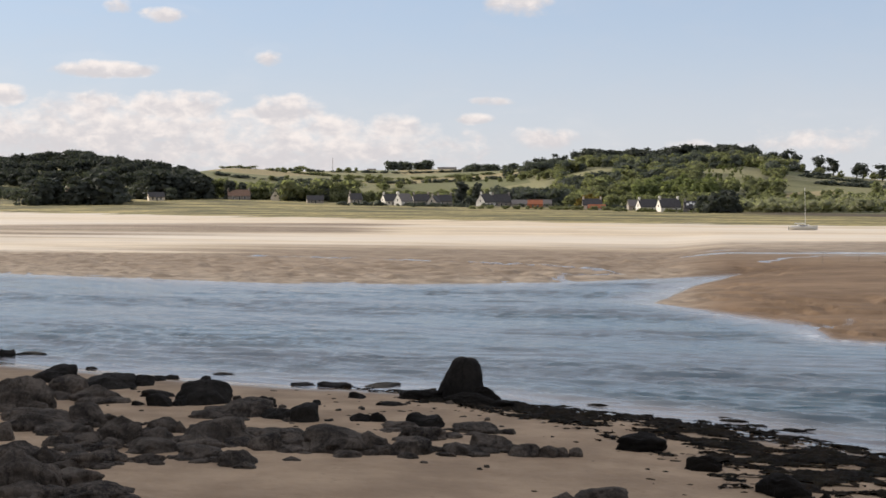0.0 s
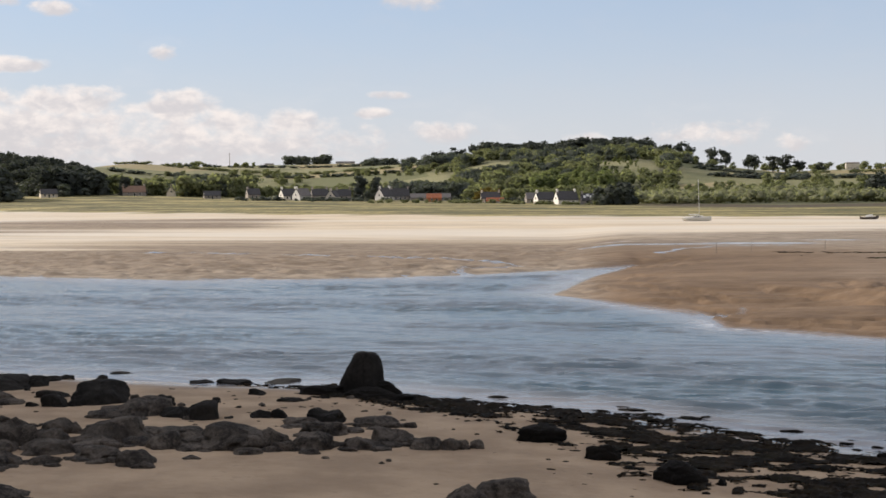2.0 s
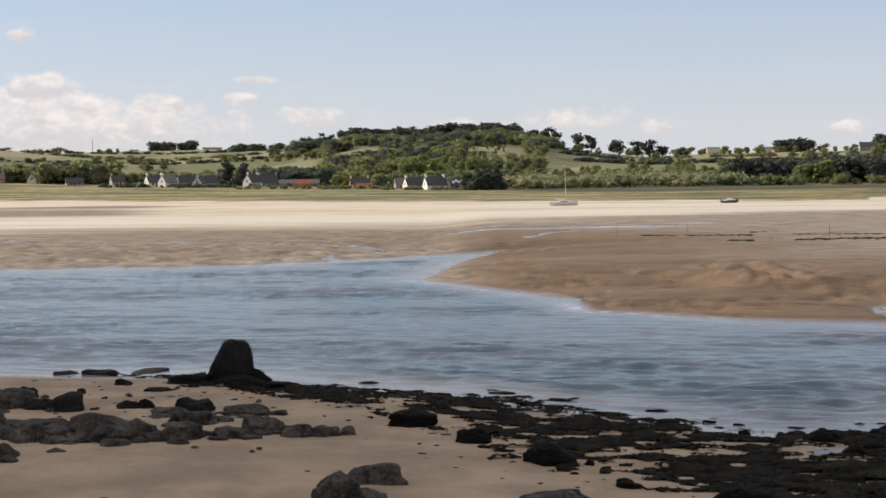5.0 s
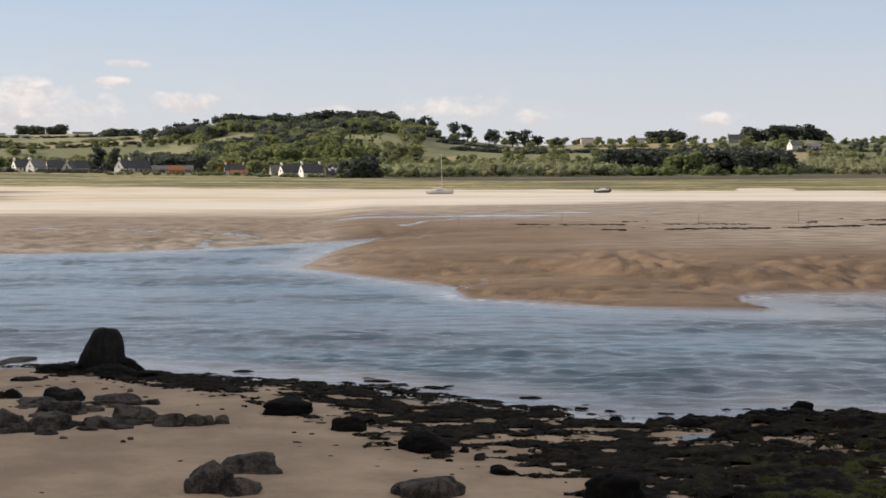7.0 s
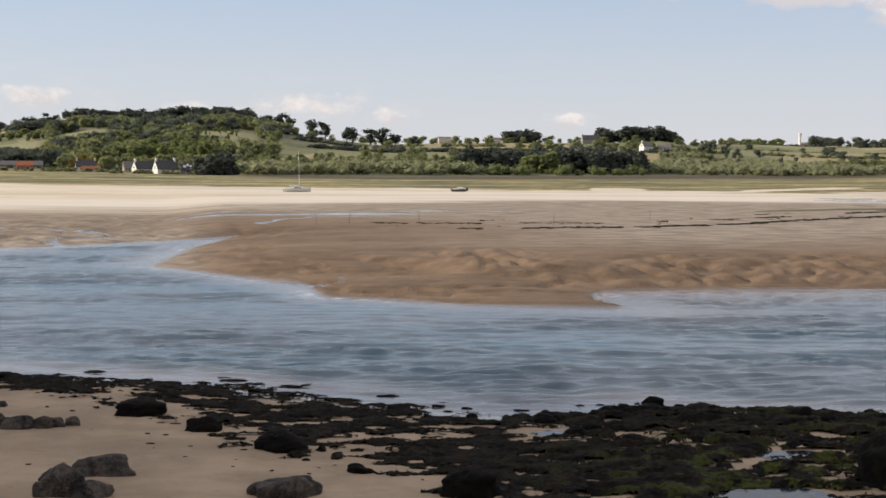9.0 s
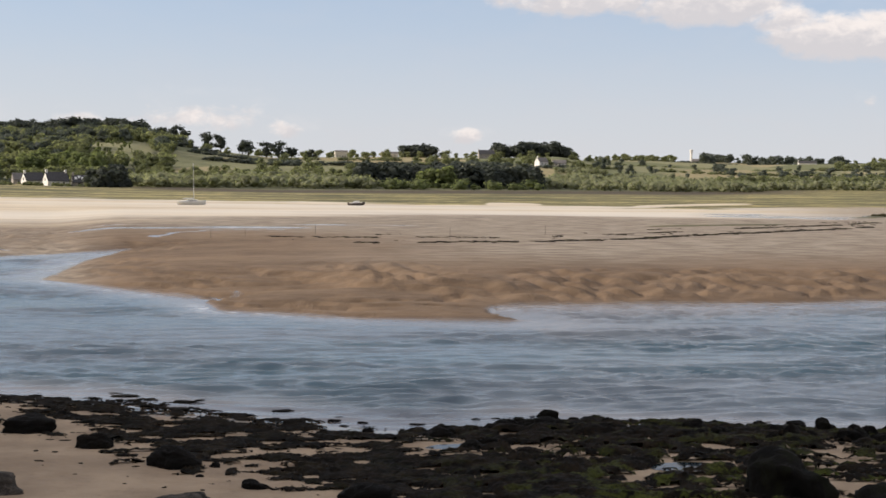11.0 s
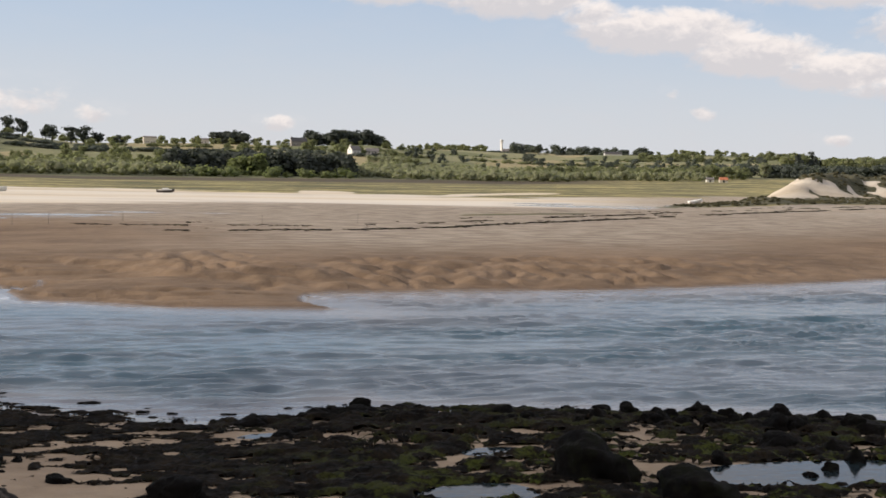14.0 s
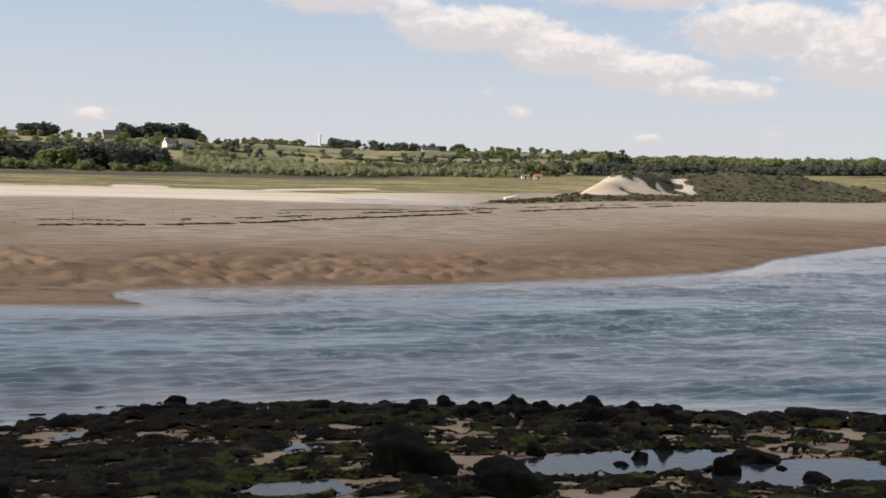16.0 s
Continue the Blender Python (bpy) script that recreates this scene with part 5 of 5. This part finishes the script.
house(-21.4, 2170, 5, 14, 9, 7.0, 1.6, CREAM, PALE_SLATE, "square pale building on the skyline", 0, 4)
house(-18.2, 2150, 4, 30, 8, 4.0, 2.4, CREAM, PALE_SLATE, "pale farm buildings on the skyline", 0, 5)
house(-17.0, 1850, 6, 16, 8, 4.0, 3.0, WHITE, SLATE, "white farm on the skyline", 1, 3)
house(22.3, 2000, 10, 26, 8, 4.0, 3.0, WHITE, SLATE, "white farm far off among fields", 1, 4)
house(26.9, 705, 10, 4.5, 3.0, 2.3, 1.0, CREAM, TILE, "small orange and cream beach hut", 0, 1)
house(26.35, 706, 10, 4.0, 3.0, 2.2, 0.8, WHITE, PALE_SLATE, "small white beach hut", 0, 1)
house(30.3, 990, 10, 14, 7, 3.4, 2.4, WHITE, PALE_SLATE, "white house half hidden above the trees", 1, 3, 0, 1.2)


def water_tower():
    x, y = polar(17.6, 2380)
    thing = new("water_tower")
    thing.location = (x, y, level(x, y) - 0.5)
    part("shaft", rod((0, 0, -2), (0, 0, 24), 2.4, 2.0, 20), WHITE, thing, smooth=False)
    part("tank", rod((0, 0, 22), (0, 0, 27), 2.3, 3.2, 20, rod((0, 0, 27), (0, 0, 28), 3.3, 2.0, 20)), WHITE, thing)
    part("stair_tower", box(-0.9, 0.9, -3.0, -1.8, -2, 26, None, 0.1), WHITE, thing)
    tagged(thing, "tall white water tower on the horizon", "tower")
    house(18.1, 2390, 4, 40, 12, 8, 3, STONE, PALE_SLATE, "long grey building beside the water tower", 0, 5)


water_tower()


def radio_mast():
    x, y = polar(-23.05, 2100)
    thing = new("radio_mast")
    thing.location = (x, y, level(x, y))
    bm = rod((0, 0, -1), (0, 0, 24), 0.5, 0.25)
    for z in (10, 15, 20):
        box(-1.2, 1.2, -0.2, 0.2, z, z + 0.4, bm)
    part("pole", bm, STONE, thing)
    tagged(thing, "thin grey radio mast on the skyline", "mast")


radio_mast()

# ---------------------------------------------------------------- boats
HULL = plain("grey_hull_paint", (0.66, 0.64, 0.58), 0.35, 0.8, 0.08, 0.02)
HULL_LOW = plain("dark_antifouling", (0.10, 0.085, 0.075), 0.8, 1.5, 0.3, 0.1)
ALLOY = plain("mast_alloy", (0.62, 0.62, 0.60), 0.4, 1.0, 0.08, 0.02, 0.6)
CABIN = plain("cabin_gelcoat", (0.80, 0.79, 0.76), 0.4, 0.8, 0.05, 0.02)


def hull_mesh(l, beam, deep, sheer, z0=0.0, z1=1.0, lift=0.0):
    """Hull sections between two shares of its height, bow towards +x."""
    bm = bmesh.new()
    rows = []
    for i in range(15):
        u = i / 14
        x = (u - 0.5) * l
        half = beam / 2 * (math.sin(math.pi * min(1, 0.22 + 0.78 * u) ** 0.9) ** 0.65 if u < 1 else 0.02)
        half = max(half, 0.03)
        top = deep + sheer * (2 * u - 0.9) ** 2
        keel = 0.0 + 0.35 * deep * max(0.0, u - 0.72) ** 2 * 12 + 0.25 * deep * max(0.0, 0.2 - u) * 5
        ring = []
        for s in range(9):
            a = (s / 8 - 0.5) * 2
            for_k = 1 - abs(a)
            wz = keel + (top - keel) * (z0 + (z1 - z0) * (1 - for_k ** 1.0))
            q = (wz - keel) / max(1e-3, top - keel)
            ring.append(bm.verts.new((x, math.copysign(half * q ** 0.45, a) if abs(a) > 1e-6 else 0.0, wz + lift)))
        rows.append(ring)
    for a, b in zip(rows[:-1], rows[1:]):
        for s in range(8):
            bm.faces.new([a[s], a[s + 1], b[s + 1], b[s]])
    for a, b in zip(rows[:-1], rows[1:]):
        bm.faces.new([a[0], b[0], b[8], a[8]])
    bm.faces.new(rows[0])
    bm.faces.new(rows[-1][::-1])
    bmesh.ops.remove_doubles(bm, verts=bm.verts, dist=1e-4)
    bmesh.ops.recalc_face_normals(bm, faces=bm.faces)
    return bm


def yacht():
    x, y = polar(-3.36, 331)
    thing = new("sailing_yacht")
    thing.matrix_world = Matrix.Translation((x, y, level(x, y) - 0.38)) @ Matrix.Rotation(radians(8), 4, "Z") @ Matrix.Rotation(radians(-1.5), 4, "Y") @ Matrix.Diagonal((0.92, 0.92, 0.98, 1))
    part("hull", hull_mesh(7.2, 2.4, 1.1, 0.22, lift=0.12), HULL, thing, smooth=True)
    part("keel", box(-1.2, 1.0, -0.12, 0.12, 0.0, 0.5, None, 0.04), HULL_LOW, thing, "dark bottom keel")
    bm = box(-1.6, 1.5, -0.75, 0.75, 1.15, 1.65, None, 0.12)
    cabin = part("cabin", bm, CABIN, thing)
    for s in (-1, 1):
        part("window", box(-1.0, 0.9, s * 0.76 - 0.02, s * 0.76 + 0.02, 1.36, 1.53), GLASS, cabin)
    part("cockpit_coaming", box(-3.0, -1.6, -0.8, 0.8, 1.15, 1.42, None, 0.06), CABIN, thing)
    part("mast", rod((0.5, 0, 1.3), (0.5, 0, 10.3), 0.075, 0.055), ALLOY, thing)
    part("boom", rod((0.45, 0, 1.9), (-2.3, 0, 1.95), 0.06, 0.05), ALLOY, thing)
    part("furled_sail", rod((0.3, 0, 2.02), (-2.2, 0, 2.06), 0.09, 0.06), CABIN, thing)
    for a in ((3.5, 0, 1.5), (-3.5, 0, 1.5), (0.3, 1.15, 1.3), (0.3, -1.15, 1.3)):
        part("stay", rod(a, (0.5, 0, 10.2), 0.006, 0.006, 5), HULL_LOW, thing)
    part("spreader", rod((0.5, -0.6, 6.0), (0.5, 0.6, 6.0), 0.035, 0.035, 6), ALLOY, thing)
    part("masthead_light", box(0.38, 0.62, -0.1, 0.1, 10.3, 10.45), TRIM, thing)
    part("rudder", box(-3.75, -3.45, -0.04, 0.04, 0.25, 1.3, None, 0.02), HULL_LOW, thing)
    tagged(thing, "grey and white sailing yacht aground on bare sand, sails furled", "yacht")


yacht()


def motor_boat():
    x, y = polar(3.54, 345)
    thing = new("motor_boat")
    thing.matrix_world = Matrix.Translation((x, y, level(x, y) - 0.12)) @ Matrix.Rotation(radians(-6), 4, "Z") @ Matrix.Rotation(radians(-5), 4, "Y")
    part("hull", hull_mesh(4.2, 1.7, 0.75, 0.18, lift=0.02), HULL_LOW, thing, "dark hull", True)
    part("deck", box(-1.9, 1.5, -0.66, 0.66, 0.72, 0.86, None, 0.05), CABIN, thing, "white deck")
    cab = part("cuddy", box(-0.9, 0.7, -0.55, 0.55, 0.86, 1.25, None, 0.10), CABIN, thing, "white cuddy")
    part("windscreen", box(-0.95, -0.88, -0.5, 0.5, 1.0, 1.35), GLASS, cab)
    part("outboard", box(-2.35, -2.05, -0.16, 0.16, 0.35, 1.15, None, 0.05), HULL_LOW, thing)
    tagged(thing, "small motor boat with a dark hull aground on sand", "boat")


motor_boat()


def skiff():
    x, y = polar(25.8, 352)
    thing = new("rowing_boat")
    thing.matrix_world = Matrix.Translation((x, y, level(x, y) - 0.05)) @ Matrix.Rotation(radians(8), 4, "Z") @ Matrix.Rotation(radians(-9), 4, "Y")
    part("hull", hull_mesh(4.0, 1.6, 0.8, 0.2), CABIN, thing, "", True)
    part("gunwale", box(-1.8, 1.3, -0.7, 0.7, 0.78, 0.86, None, 0.04), TRIM, thing)
    for s in (-0.9, 0.1):
        part("thwart", box(s - 0.12, s + 0.12, -0.7, 0.7, 0.86, 0.92), TRIM, thing)
    tagged(thing, "small white boat drawn up beside grass", "boat")


skiff()

# ---------------------------------------------------------------- posts and wrack on the sandbank
POST = plain("weathered_post", (0.16, 0.14, 0.12), 0.9, 3.0, 0.3, 0.3)
for x, y, h in [(-7.7, 170, 1.35), (-3.5, 171.5, 1.4), (21.5, 163, 1.4), (5.5, 176, 1.2), (36, 176, 1.3)]:
    thing = new("mooring_post")
    thing.location = (x, y, level(x, y))
    part("pole", rod((0, 0, -0.3), (0.03, 0, h), 0.035, 0.028, 8), POST, thing)
    part("cap", rod((0.03, 0, h), (0.03, 0, h + 0.06), 0.05, 0.035, 8), POST, thing)
    tagged(thing, "thin weathered wooden post upright in the sand", "post", "mooring posts")

WRACK_LINE = np.array([(-3, 161.5), (3, 159.0), (13, 157), (33, 159), (48, 170), (63, 185), (85, 203), (110, 226), (145, 254), (190, 288)], float)


def wrack():
    """Dry seaweed washed up in two broken lines on the sandbank."""
    rng = np.random.RandomState(9)
    bv, bf = BALL[1]
    seg = np.linalg.norm(np.diff(WRACK_LINE, axis=0), axis=1)
    s = np.r_[0, np.cumsum(seg)]
    vs, fs, at, spots = [], [], 0, []
    for line, (shift, amount, gap, size) in enumerate([(0.0, 2600, 0.20, 0.8), (11.0, 1700, 0.34, 0.75), (18.0, 500, 0.55, 0.7), (5.0, 260, 0.5, 0.6)]):
        for _ in range(amount):
            u = rng.uniform(0, s[-1]) ** 1.0
            if wobble(np.array([u]), np.array([line * 50.0]), 6.0, 31)[0] + 0.5 * wobble(np.array([u]), np.array([line * 50.0]), 2.0, 34)[0] < gap * 2 - 0.65:
                continue
            x, y = np.interp(u, s, WRACK_LINE[:, 0]), np.interp(u, s, WRACK_LINE[:, 1])
            y += shift + rng.normal() * 0.75 + 1.3 * wobble(np.array([x]), np.array([line * 9.0]), 9.0, 33)[0]
            x += rng.normal() * 0.3
            w = rng.uniform(0.06, 0.40) * size * (1 + u / 400)
            spots.append((x, y, w))
    spots = np.array(spots)
    heights, _ = ground(spots[:, 0], spots[:, 1])
    for (x, y, w), z in zip(spots, heights):
        vs.append(bv * np.array([w * 1.5, w * 0.6, w * 0.20]) * (1 + rng.uniform(-0.3, 0.3, (len(bv), 1))) + np.array([x, y, z + 0.03]))
        fs.append(bf + at)
        at += len(bv)
    me = mesh_from("wrack", np.concatenate(vs), np.concatenate(fs), smooth=False)
    me.materials.append(WEED)
    tagged(new("wrack", me), "dark dried seaweed washed up in broken lines on sand", "seaweed", kind="stuff")


wrack()


# ---------------------------------------------------------------- marram grass on the dune
def marram():
    rng = np.random.RandomState(3)
    az, r = rng.uniform(24.5, 43, 5200), rng.uniform(290, 500, 5200)
    x, y = r * np.sin(np.radians(az)), r * np.cos(np.radians(az))
    z, zones = ground(x, y)
    keep = (zones["heath"] > 0.55) & (zones["bare"] < 0.3)
    bv, bf = BALL[1]
    vs, fs, at = [], [], 0
    for px_, py_, pz_ in zip(x[keep], y[keep], z[keep]):
        h = rng.uniform(0.15, 0.5)
        v = bv * np.array([h * 1.7, h * 1.7, h]) * (1 + rng.uniform(-0.35, 0.35, (len(bv), 1))) + np.array([px_, py_, pz_])
        vs.append(v)
        fs.append(bf + at)
        at += len(v)
    me = mesh_from("marram_grass", np.concatenate(vs), np.concatenate(fs), smooth=False)
    me.materials.append(MARRAM)
    tagged(new("marram_grass", me), "tussocks of dull green marram grass on a sand dune", "grass", kind="stuff")


MARRAM = foliage("marram_grass", (0.034, 0.034, 0.016), (0.084, 0.073, 0.038), 0.25)
marram()


def scraps():
    """Torn bits of seaweed strewn over the beach."""
    rng = np.random.RandomState(15)
    x, y = rng.uniform(-30, 8, 1500), rng.uniform(31, 60, 1500)
    d = away(x, y, NEAR_SHORE)
    z, zones = ground(x, y)
    keep = (zones["beach"] > 0.5) & (d > 0.8) & (rng.rand(1500) < 0.55 * np.clip(1.1 - d / 16, 0.06, 1) * (0.35 + 0.65 * (wobble(x, y, 2.5, 71) > 0.1)))
    bv, bf = BALL[1]
    vs, fs, at = [], [], 0
    for a, b, c in zip(x[keep], y[keep], z[keep]):
        w = rng.uniform(0.025, 0.10)
        vs.append(bv * np.array([w * rng.uniform(0.8, 2.2), w, w * 0.3]) * (1 + rng.uniform(-0.45, 0.45, (len(bv), 1))) + np.array([a, b, c + 0.005]))
        fs.append(bf + at)
        at += len(bv)
    me = mesh_from("seaweed_scraps", np.concatenate(vs), np.concatenate(fs), smooth=False)
    me.materials.append(WEED)
    tagged(new("seaweed_scraps", me), "torn bits of dark seaweed strewn on sand", "seaweed", kind="stuff")


scraps()
